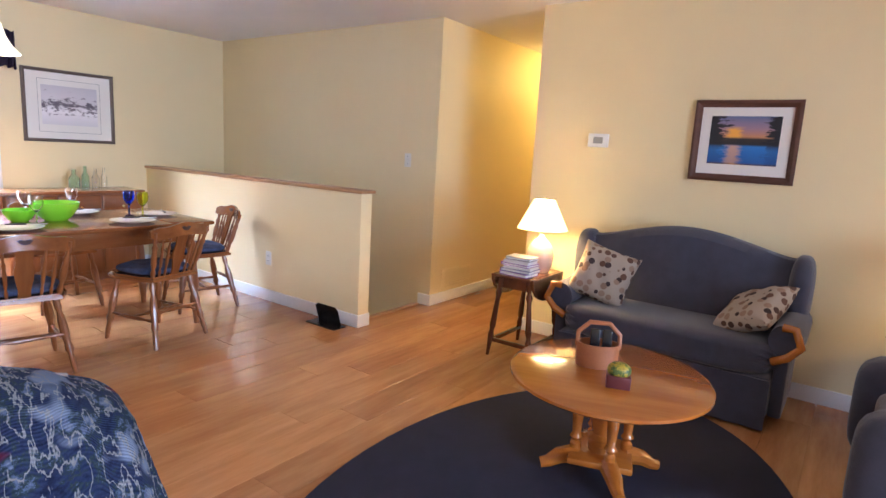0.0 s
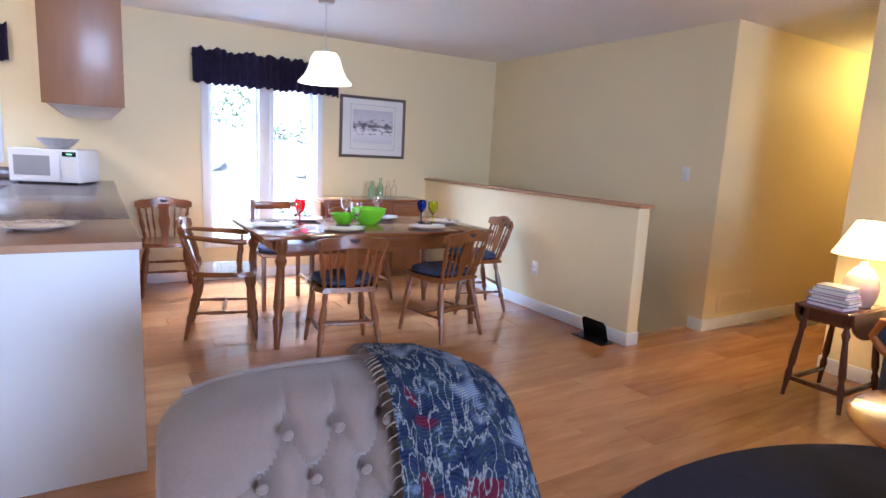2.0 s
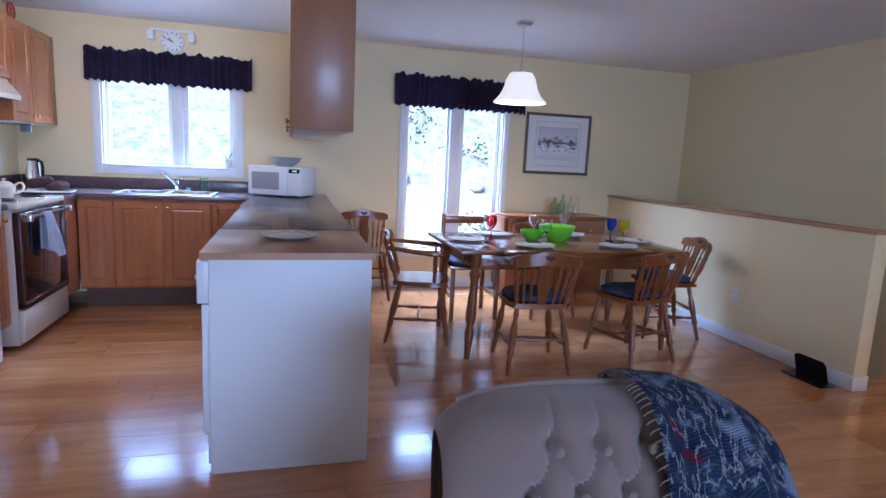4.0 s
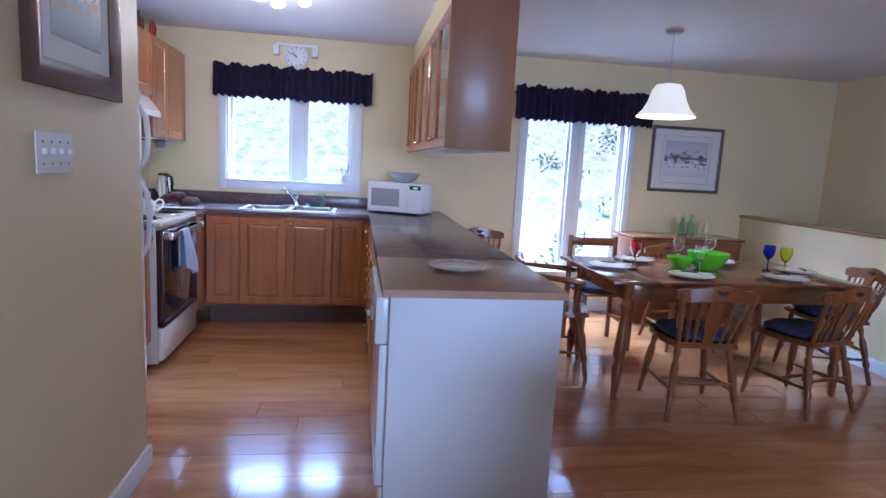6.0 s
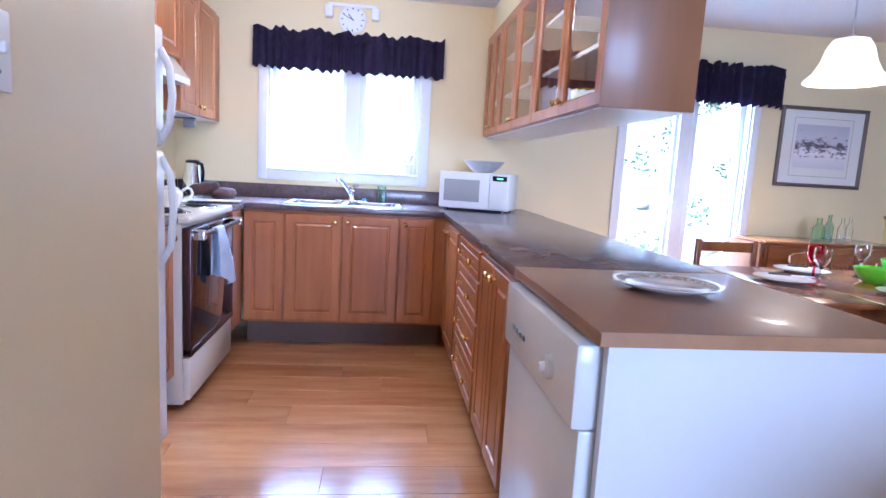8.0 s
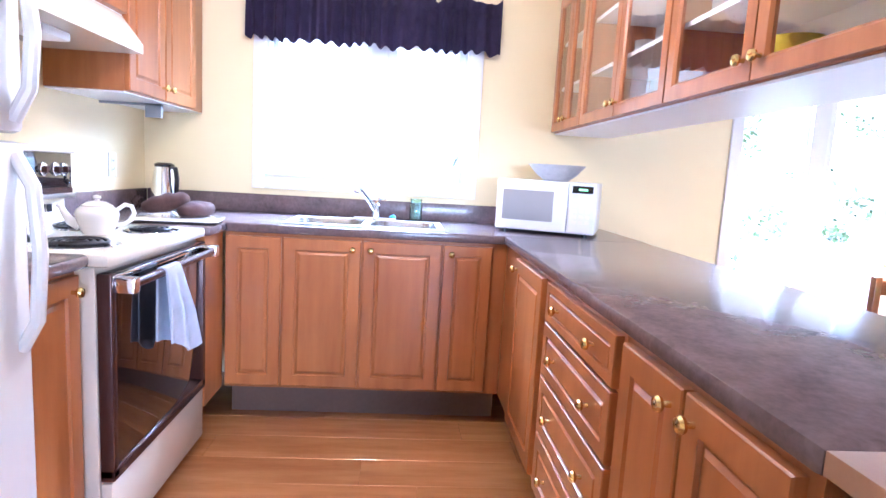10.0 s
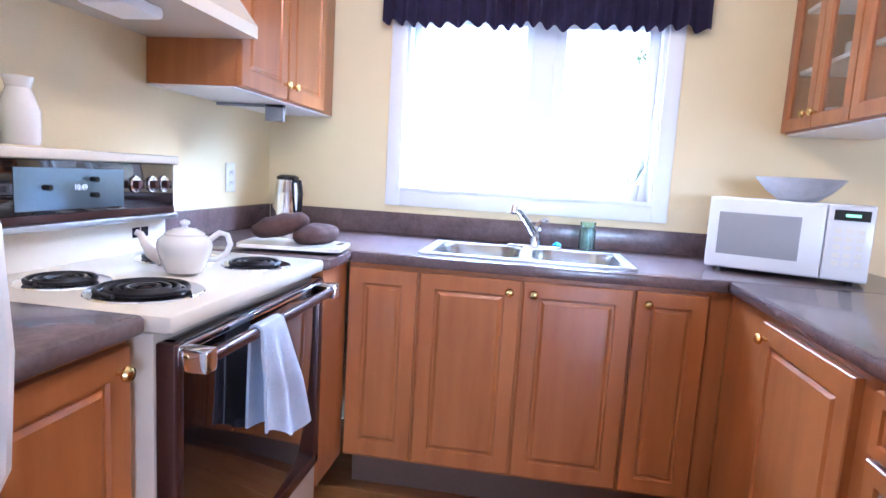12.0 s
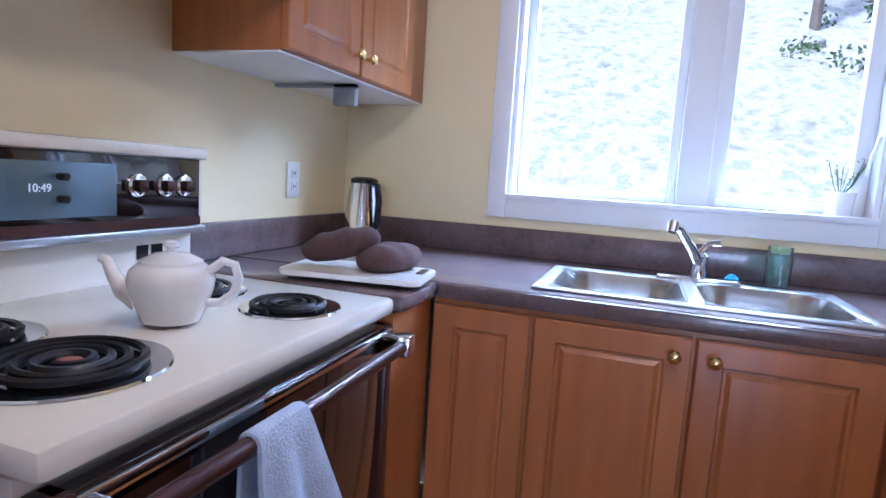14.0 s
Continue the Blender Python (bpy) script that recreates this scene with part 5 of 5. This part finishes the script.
part("shade", lathe([(0.12, -0.001), (0.13, -0.03), (0.10, -0.08), (0.03, -0.10)], 28), SHADE2, hl)

# ---- living room ----
rg = solo("oval_rug", lathe([(0.97, 0.0), (1.0, 0.004), (0.995, 0.011), (0.96, 0.012)], 72, sx=0.84, sy=1.33), NAVY, "dark navy oval carpet rug on the laminate floor", "rug", (-2.52, 2.24, 0.001))
ct = thing("coffee_table", "glossy oval cherry coffee table on a pedestal with scroll feet", "coffee table", (-2.51, 2.635, 0.014), 19)
part("tabletop", lathe([(0.90, 0.405), (0.97, 0.408), (1.0, 0.418), (0.995, 0.428), (0.96, 0.434)], 64, sx=0.405, sy=0.435), CHERRY, ct)
part("pedestal_base", B(-0.13, 0.13, -0.13, 0.13, 0.06, 0.09, 0.01), CHERRY, ct)
part("pedestal_cap", B(-0.14, 0.14, -0.14, 0.14, 0.375, 0.404, 0.01), CHERRY, ct)
part("column", turned((0, 0, 0.09), (0, 0, 0.376), 0.05, LEGB, 16), CHERRY, ct)
for a in range(4):
    ca, sa = math.cos(radians(20 + 90 * a)), math.sin(radians(20 + 90 * a))
    part("column", turned((0.11 * ca, 0.11 * sa, 0.09), (0.11 * ca, 0.11 * sa, 0.376), 0.022, LEGB, 12), CHERRY, ct)
    part("foot", rod([(0.10 * ca, 0.10 * sa, 0.07), (0.18 * ca, 0.18 * sa, 0.055), (0.22 * ca, 0.22 * sa, 0.03), (0.255 * ca, 0.255 * sa, 0.022)], [0.04, 0.035, 0.026, 0.022], 10), CHERRY, ct)
bk = thing("remote_caddy", "tan leather caddy with a looped handle and black remotes", "caddy", (-2.58, 2.67, 0.449), 25)
bm = bmesh.new()
lathe([(0.085, 0), (0.09, 0.10), (0.082, 0.10), (0.078, 0.008), (0.001, 0.006)], 20, bm, sy=0.7, caps=False)
part("body", bm, LEATHER, bk)
part("handle", rod([(0.085, 0, 0.08), (0.085, 0, 0.14), (0.04, 0, 0.185), (-0.04, 0, 0.185), (-0.085, 0, 0.14), (-0.085, 0, 0.08)], 0.010, 8), LEATHER, bk)
for i in range(2):
    solo("remote_control", B(-0.02, 0.02, -0.009, 0.009, 0.0, 0.15, 0.005), BLACK, "black remote control standing in the caddy", "remote", (-2.59 + 0.045 * i, 2.655 + 0.02 * i, 0.459), 25, "remotes in the caddy")
co = thing("coaster_box", "small floral box of coasters on the coffee table", "box", (-2.43, 2.51, 0.449), 20)
part("box", B(-0.045, 0.045, -0.04, 0.04, 0.0, 0.05, 0.004), surface("dark_red_box", (0.12, 0.02, 0.02), 0.5, relief=0.1), co)
part("flowers", pad(0.09, 0.08, 0.06, power=2.2, at=(0, 0, 0.065)), picture_mat("flower_cloth", [(0.35, (0.02, 0.03, 0.01)), (0.48, (0.10, 0.15, 0.03)), (0.55, (0.55, 0.38, 0.03)), (0.66, (0.05, 0.04, 0.02))], 40), co)

sf = thing("loveseat", "blue-grey upholstered camelback loveseat with wooden arm fronts", "sofa", (-2.575, 3.56, 0))
sf.scale = (0.925, 1.0, 1.0)
WS = 0.615
part("base", B(-WS, WS, 0.0, 0.56, 0.05, 0.28, 0.02), DENIM, sf)
bm = bmesh.new()
rows = []
for i in range(61):
    x = -WS + 2 * WS * i / 60
    y = -0.012 - 0.004 * math.sin(i * 0.9)
    rows.append([(x, y, 0.27), (x, y - 0.006, 0.10), (x, y - 0.012, 0.012), (x, y + 0.01, 0.012), (x, y + 0.012, 0.27)])
grid_mesh(bm, rows, False, True)
part("skirt", bm, DENIM, sf, "straight fabric skirt")
part("seat_cushion", pad(2 * WS + 0.01, 0.62, 0.19, power=6, at=(0, 0.27, 0.36)), DENIM, sf)
bm = bmesh.new()
rows = []
for i in range(49):
    u = i / 48 * 2 - 1
    x = WS * 1.02 * u
    top = 0.835 + 0.105 * max(0.0, math.cos(u * math.pi / 2 * 1.05)) ** 1.3
    prof = [(0.40, 0.36), (0.385, 0.50), (0.40, 0.66), (0.425, top - 0.05), (0.45, top - 0.01), (0.49, top), (0.54, top - 0.02), (0.575, top - 0.08), (0.59, 0.45), (0.59, 0.06), (0.42, 0.06)]
    k = 0.02 * math.cos(u * math.pi * 0.5)
    rows.append([(x, y - (k if j < 4 else 0), z) for j, (y, z) in enumerate(prof)])
vr = grid_mesh(bm, rows, False, True)
bm.faces.new(vr[0])
bm.faces.new(list(reversed(vr[-1])))
part("backrest", bm, DENIM, sf)
for sx in (-1, 1):
    part("arm", rod([(sx * (WS + 0.04), 0.05, 0.47), (sx * (WS + 0.045), 0.25, 0.475), (sx * (WS + 0.05), 0.45, 0.50)], [0.085, 0.085, 0.08], 18), DENIM, sf)
    part("arm_side", B(sx * (WS + 0.035) - 0.035, sx * (WS + 0.035) + 0.035, 0.06, 0.56, 0.06, 0.44, 0.015), DENIM, sf)
    part("arm_front", rod([(sx * (WS - 0.01), 0.035, 0.36), (sx * (WS + 0.06), 0.02, 0.40), (sx * (WS + 0.115), 0.015, 0.46), (sx * (WS + 0.08), 0.02, 0.545), (sx * (WS + 0.02), 0.03, 0.545)], 0.022, 12), CHERRY, sf, "carved wooden arm front")
    part("wing", pad(0.13, 0.26, 0.40, power=3.0, at=(sx * (WS + 0.045), 0.46, 0.66)), DENIM, sf)
    part("foot", B(sx * 0.55 - 0.03, sx * 0.55 + 0.03, 0.03, 0.09, 0.0, 0.06, 0.004), PINE, sf)
for px, py, pz, rx, ry, rz, lb in ((-2.98, 3.77, 0.615, 66, 16, 12, "dotted beige throw pillow propped on the loveseat"), (-2.15, 3.80, 0.56, 30, -22, -30, "dotted beige throw pillow lying tilted on the loveseat")):
    bm = bmesh.new()
    for side in (1, -1):
        rows = []
        for a in range(25):
            p = a / 12 - 1
            row = []
            for b in range(25):
                q = b / 12 - 1
                t = max(0.0, (1 - p ** 4) * (1 - q ** 4)) ** 0.55
                pinch = 1 - 0.07 * (1 - q * q) * abs(p) ** 3
                pinch2 = 1 - 0.07 * (1 - p * p) * abs(q) ** 3
                row.append((0.175 * p * pinch, 0.175 * q * pinch2, side * (0.003 + 0.066 * t + 0.004 * math.sin(p * 9 + q * 5) * t)))
            rows.append(row)
        grid_mesh(bm, rows)
    bmesh.ops.remove_doubles(bm, verts=bm.verts[:], dist=0.007)
    o = solo("throw_pillow", bm, PILLOW, lb, "pillow", group="pillows on the loveseat")
    o.matrix_basis = pose(px, py, pz, rx, ry, rz)

et = thing("end_table", "small stained drop-leaf end table with splayed turned legs", "end table", (-3.47, 3.73, 0))
part("tabletop", B(-0.13, 0.13, -0.22, 0.22, 0.535, 0.555, 0.006), DARKPINE, et)
for sx in (-1, 1):
    part("leaf", plate_from([(0.22 * math.cos(a * math.pi / 12), 0.16 * math.sin(a * math.pi / 12) * 1.0) for a in range(13)], -0.008, 0.008, bev=0.003), DARKPINE, et, at=pose(sx * 0.143, 0, 0.552) @ pose(0, 0, 0, 0, 0, -90 if sx > 0 else -90) @ pose(0, 0, 0, -90))
    for sy in (-1, 1):
        part("leg", turned((sx * 0.10, sy * 0.17, 0.535), (sx * 0.15, sy * 0.205, 0.0), 0.018, LEGB, 12), DARKPINE, et)
    part("stretcher", B(sx * 0.135 - 0.012, sx * 0.135 + 0.012, -0.18, 0.18, 0.09, 0.115, 0.004), DARKPINE, et)
part("stretcher", B(-0.13, 0.13, -0.19, -0.166, 0.09, 0.115, 0.004), DARKPINE, et)
part("apron", B(-0.10, 0.10, -0.17, 0.17, 0.46, 0.534, 0.003), DARKPINE, et)


def table_lamp(label, x, y, z):
    lp = thing("table_lamp", label, "lamp", (x, y, z))
    part("base", lathe([(0.06, 0.0), (0.07, 0.01), (0.085, 0.06), (0.09, 0.11), (0.075, 0.17), (0.045, 0.21), (0.022, 0.225), (0.014, 0.25)], 28), surface("peach_ceramic", (0.60, 0.42, 0.34), 0.25, var=0.05, relief=0, coat=0.4), lp)
    part("shade", lathe([(0.165, 0.285), (0.070, 0.475), (0.066, 0.475), (0.161, 0.285)], 36, caps=False), SHADE2, lp, "lit pleated fabric shade")
    part("stem", rod([(0, 0, 0.25), (0, 0, 0.49)], 0.005), BRASS, lp)


table_lamp("round ceramic table lamp with a lit cone shade", -3.43, 3.80, 0.556)
BOOKS = ((0.20, 0.15, 0.022, (0.30, 0.12, 0.35)), (0.21, 0.15, 0.02, (0.10, 0.10, 0.22)), (0.19, 0.14, 0.018, (0.62, 0.60, 0.55)), (0.20, 0.145, 0.016, (0.25, 0.08, 0.30)), (0.18, 0.13, 0.022, (0.65, 0.64, 0.60)), (0.17, 0.13, 0.02, (0.05, 0.05, 0.07)))
z = 0.556
for i, (w, d, h, c) in enumerate(BOOKS):
    b = thing("book", "closed book in the stack on the end table", "book", (-3.47 + 0.006 * (i % 3), 3.60 + 0.004 * (i % 2), z), 4 * (i % 3) - 5, "books on the end table")
    part("cover", box(box(B(-w / 2, w / 2, -d / 2, d / 2, 0, 0.003), -w / 2, w / 2, -d / 2, d / 2, h - 0.003, h), -w / 2, -w / 2 + 0.003, -d / 2, d / 2, 0.003, h - 0.003), surface("book_cloth", c, 0.5, relief=0.05), b)
    part("page_block", B(-w / 2 + 0.004, w / 2 - 0.004, -d / 2 + 0.004, d / 2 - 0.004, 0.003, h - 0.003), PAPER, b)
    z += h + 0.0005

# recliner with a woven throw
rc = thing("recliner", "taupe button-tufted recliner with its back to the dining room", "armchair", (-2.915, 0.55, 0), -6)
rc.scale = (1.0, 1.0, 0.965)
BUT = [(y, 0.825) for y in (-0.14, -0.05, 0.04)] + [(y, 0.745) for y in (-0.185, -0.095, -0.005)] + [(y, 0.665) for y in (-0.14, -0.05, 0.04)] + [(y, 0.585) for y in (-0.185, -0.095, -0.005)]


def back_shape(scale, y_from=-1.0, y_to=1.0, tuft=True, n=110):
    rows = []
    for i in range(n + 1):
        yy = y_from + (y_to - y_from) * i / n
        edge = (1 - abs(yy) ** 4.5) ** (1 / 4.5)
        row = []
        for j in range(n + 1):
            a = -0.35 + (math.pi + 0.55) * j / n
            ca, sa = math.cos(a), math.sin(a)
            q = (abs(ca) ** 3.2 + abs(sa) ** 3.2) ** (-1 / 3.2)
            x, zz = q * ca * 0.13 * (0.4 + 0.6 * edge) * scale, q * sa * (0.30 - 0.05 * yy * yy * yy * yy) * (0.75 + 0.25 * edge)
            y, z = yy * 0.33 * scale - 0.015, 0.59 + zz * scale
            x -= 0.28 * (z - 0.6)
            if tuft and ca > 0:
                for by, bz in BUT:
                    d2 = (y - by) ** 2 + (z - bz) ** 2
                    x -= 0.028 * math.exp(-d2 / 0.0007)
                for by in (-0.14, -0.05, 0.04, 0.13):
                    if z > 0.825:
                        x -= 0.010 * math.exp(-((y - by - 0.12 * (z - 0.825)) / 0.007) ** 2)
                if z < 0.825 and y > -0.19:
                    for k in ((y + z * 0.5625) / 0.09 - 0.601, (y - z * 0.5625) / 0.09 + 0.712):
                        f = abs(k - round(k)) * 0.09
                        x -= 0.011 * math.exp(-(f / 0.008) ** 2)
                elif y <= -0.19:
                    x -= 0.010 * math.exp(-((z - 0.745 - 0.1 * (y + 0.19)) / 0.008) ** 2)
            row.append((x, y, z))
        rows.append(row)
    return rows


bm = bmesh.new()
vr = grid_mesh(bm, back_shape(1.0, -0.995, 0.995))
part("backrest", bm, TAUPE, rc, "button-tufted backrest")
for by, bz in BUT:
    part("button", pad(0.012, 0.020, 0.020, power=2.0, at=(0.13 - 0.28 * (bz - 0.6) - 0.012, by, bz)), TAUPE, rc)
part("welt", rod([(-0.02 - 0.28 * 0.31, -0.30 + 0.057 * k, 0.893 - 0.035 * abs(k - 5) ** 3 / 125) for k in range(11)], 0.006, 6), TAUPE, rc)
part("seat_cushion", pad(0.52, 0.56, 0.20, power=5, at=(0.34, 0, 0.36)), TAUPE, rc)
for sy in (-1, 1):
    part("arm", pad(0.72, 0.16, 0.36, power=4, at=(0.30, sy * 0.34, 0.36)), TAUPE, rc)
part("base", B(-0.10, 0.58, -0.36, 0.36, 0.03, 0.28, 0.03), TAUPE, rc)
for sx in (0.0, 0.5):
    for sy in (-0.3, 0.3):
        part("foot", lathe([(0.025, 0), (0.03, 0.035)], 12), BLACK, rc, at=pose(sx, sy, 0))
bm = bmesh.new()
rows = []
for i, row in enumerate(back_shape(1.10, 0.16, 0.999, False, 60)):
    u = i / 60
    r2 = []
    for j, (x, y, z) in enumerate(row):
        f = 0.008 * math.sin(u * 9 + j * 0.13) + 0.004 * math.sin(u * 23)
        k = 0.10 * (1 - z / 0.9)
        r2.append((x + f + 0.012, y + 0.5 * f + k * u, z - 0.035 * u + 0.5 * f))
    rows.append(r2)
last = rows[-1]
for s in range(1, 10):
    rows.append([(x * (1 + 0.02 * s), y + 0.010 * s + 0.008 * math.sin(j * 0.4 + s), max(0.30, z - (z - 0.32) * 0.08 * s)) for j, (x, y, z) in enumerate(last)])
grid_mesh(bm, rows)
bmesh.ops.solidify(bm, geom=bm.faces[:], thickness=0.008)
fringe_rows = [rows[0][k] for k in range(8, 52)]
blanket = solo("throw_blanket", bm, THROW, "navy, white and burgundy woven throw draped over the recliner", "blanket", (-2.915, 0.55, 0), -6)
blanket.scale = (1.0, 1.0, 0.965)
bm = bmesh.new()
for k, (x, y, z) in enumerate(fringe_rows):
    rod([(x, y + 0.004, z), (x + 0.004, y - 0.012, z - 0.004), (x + 0.005, y - 0.019, z - 0.010)], 0.0014, 5, bm)
part("fringe", bm, TAUPE, blanket, "short knotted fringe")

# second upholstered chair and the corner table beyond it
ac = thing("armchair", "blue-grey upholstered armchair beside the coffee table", "armchair", (-1.25, 3.02, 0), 90)
part("base", B(-0.36, 0.36, -0.36, 0.36, 0.03, 0.30, 0.03), DENIM, ac)
part("seat_cushion", pad(0.58, 0.60, 0.18, power=5, at=(0, 0.06, 0.38)), DENIM, ac)
part("backrest", pad(0.74, 0.20, 0.62, power=4, at=(0, -0.32, 0.58)), DENIM, ac)
for sx in (-1, 1):
    part("arm", pad(0.17, 0.78, 0.48, power=5, at=(sx * 0.345, 0.04, 0.33)), DENIM, ac)
    for y in (-0.3, 0.3):
        part("foot", B(sx * 0.3 - 0.03, sx * 0.3 + 0.03, y - 0.03, y + 0.03, 0, 0.05), PINE, ac)
kt = thing("corner_table", "stained wooden lamp table in the corner", "end table", (-1.22, 3.83, 0))
part("tabletop", lathe([(0.95, 0.53), (1.0, 0.54), (0.97, 0.555)], 40, sx=0.36, sy=0.30), CHERRY, kt)
part("column", turned((0, 0, 0.05), (0, 0, 0.53), 0.04, LEGB, 14), PINE, kt)
part("side_panel", B(-0.24, -0.20, -0.10, 0.10, 0.02, 0.53, 0.02), PINE, kt)
part("base", lathe([(0.16, 0.0), (0.15, 0.03), (0.05, 0.06)], 24), PINE, kt)
table_lamp("ceramic table lamp lighting the living room corner", -1.1, 3.8, 0.556)

# ---- outdoors, seen through the windows ----
bm = bmesh.new()
rows = []
for i in range(60):
    d = (i / 59) ** 1.6 * 60
    row = []
    for j in range(70):
        y = -34 + j
        up = -0.7 + max(0.0, d - 1.6) * 0.62 - max(0.0, d - 24) * 0.45
        row.append((-7.85 - d, y + 0.3 * noise.noise((d, y, 2)), up + (0.25 * noise.noise((d * 0.7, y * 0.7, 0)) + 0.12 * noise.noise((d * 2, y * 2, 1))) * min(1, d)))
    rows.append(row)
grid_mesh(bm, rows)
structure("ground", bm, WOODS, "steep hillside of leaf litter behind the house", "hillside")
structure("ground_plain", B(-8.0, 1200, -1200, 1200, -2.1, -1.7), WOODS, "level ground around the house", "ground")
random.seed(11)


def hill(d):
    return -0.7 + max(0.0, d - 1.6) * 0.62 - max(0.0, d - 24) * 0.45


def leaf_ball(bm, c, r, n, size):
    for _ in range(n):
        d = Vector((random.gauss(0, 1), random.gauss(0, 1), random.gauss(0, 0.8)))
        p = Vector(c) + d.normalized() * r * random.uniform(0.35, 1.0)
        a = Vector((random.uniform(-1, 1), random.uniform(-1, 1), random.uniform(-1, 1))).normalized() * size * random.uniform(0.6, 1.3)
        b = a.orthogonal().normalized() * size * 0.5
        bm.faces.new([bm.verts.new(p - a), bm.verts.new(p + b), bm.verts.new(p + a), bm.verts.new(p - b)])


for i, (d, y, h) in enumerate(((6.5, 3.6, 3.4), (9.0, 1.2, 4.2), (11, 5.5, 5.0), (8.2, 2.5, 2.6))):
    tr = thing("tree", "young leafy tree growing on the hillside", "tree", (-7.85 - d, y, hill(d) - 0.15), group="trees on the hillside")
    part("trunk", rod([(0, 0, 0), (0.05, 0.03, h * 0.4), (-0.04, 0.06, h * 0.75), (0, 0, h)], [0.09, 0.07, 0.045, 0.015], 8), BARK, tr)
    bm = bmesh.new()
    for k in range(16):
        a, z = random.uniform(0, 6.28), random.uniform(0.3, 1.0)
        rr = (1.15 - z) * 0.9 + 0.2
        e = (rr * math.cos(a), rr * math.sin(a), h * z)
        rod([(0, 0, h * z * 0.8), (e[0] * 0.6, e[1] * 0.6, h * z * 0.93), e], [0.02, 0.012, 0.004], 5, bm)
    part("limbs", bm, BARK, tr)
    bm = bmesh.new()
    for k in range(30):
        a, z = random.uniform(0, 6.28), random.uniform(0.25, 1.05)
        rr = ((1.15 - z) * 0.9 + 0.2) * random.uniform(0.4, 1.0)
        leaf_ball(bm, (rr * math.cos(a), rr * math.sin(a), h * z), random.uniform(0.18, 0.4), 46, 0.06)
    part("crown", bm, LEAF, tr)
for i in range(9):
    d, y = random.uniform(1.8, 9), random.uniform(0.5, 6.5)
    s = random.uniform(0.12, 0.38)
    bm = bmesh.new()
    for v in bmesh.ops.create_icosphere(bm, subdivisions=3, radius=s)["verts"]:
        v.co *= 1 + 0.5 * noise.noise(v.co * 3 / s * 0.4 + Vector((i, 0, 0)))
        v.co.z *= 0.65
    solo("boulder", bm, ROCK, "pale grey boulder half sunk in the hillside", "rock", (-7.85 - d, y, hill(d) + 0.02), group="boulders on the hillside")
bm = bmesh.new()
for i in range(60):
    d, y = random.uniform(1.7, 12), random.uniform(0.8, 8)
    leaf_ball(bm, (-7.85 - d, y, hill(d) + 0.1), random.uniform(0.15, 0.45), 60, 0.05)
solo("undergrowth", bm, LEAF, "low green undergrowth scattered over the hillside", "undergrowth", kind="stuff")

# ---- floor planks ----
PW, PL = 0.193, 1.29
plank_cache = {}


def plank(x0, y0, w, ln):
    key = (round(w, 3), round(ln, 3))
    if key not in plank_cache:
        bm = bmesh.new()
        g = 0.0006
        rows = [[(g, g, -0.012), (w - g, g, -0.012), (w - g, ln - g, -0.012), (g, ln - g, -0.012)], [(g, g, -0.0008), (w - g, g, -0.0008), (w - g, ln - g, -0.0008), (g, ln - g, -0.0008)],
                [(g + 0.001, g + 0.001, 0.0), (w - g - 0.001, g + 0.001, 0.0), (w - g - 0.001, ln - g - 0.001, 0.0), (g + 0.001, ln - g - 0.001, 0.0)]]
        vr = grid_mesh(bm, rows, False, True)
        bm.faces.new(vr[-1])
        plank_cache[key] = mesh_of("plank", bm, PLANK, False)
    o = new("plank", plank_cache[key])
    o.location = (x0, y0, 0)
    o.parent = subfloor


col = 0
x = WX
while x < EX - 0.01:
    w = min(PW, EX - x)
    xc = x + w / 2
    lo = SY if xc < -4.72 else -1.33
    hi = 7.4 if -4.62 < xc < -3.74 else (3.318 if xc < -4.74 else NY)
    y = lo
    cut = (0.43 * (col % 3) + 0.21 * (col % 2)) % PL + 0.2
    while y < hi - 0.01:
        ln = min(cut if y == lo else PL, hi - y)
        plank(x, y, w, ln)
        y += ln
    x += w
    col += 1
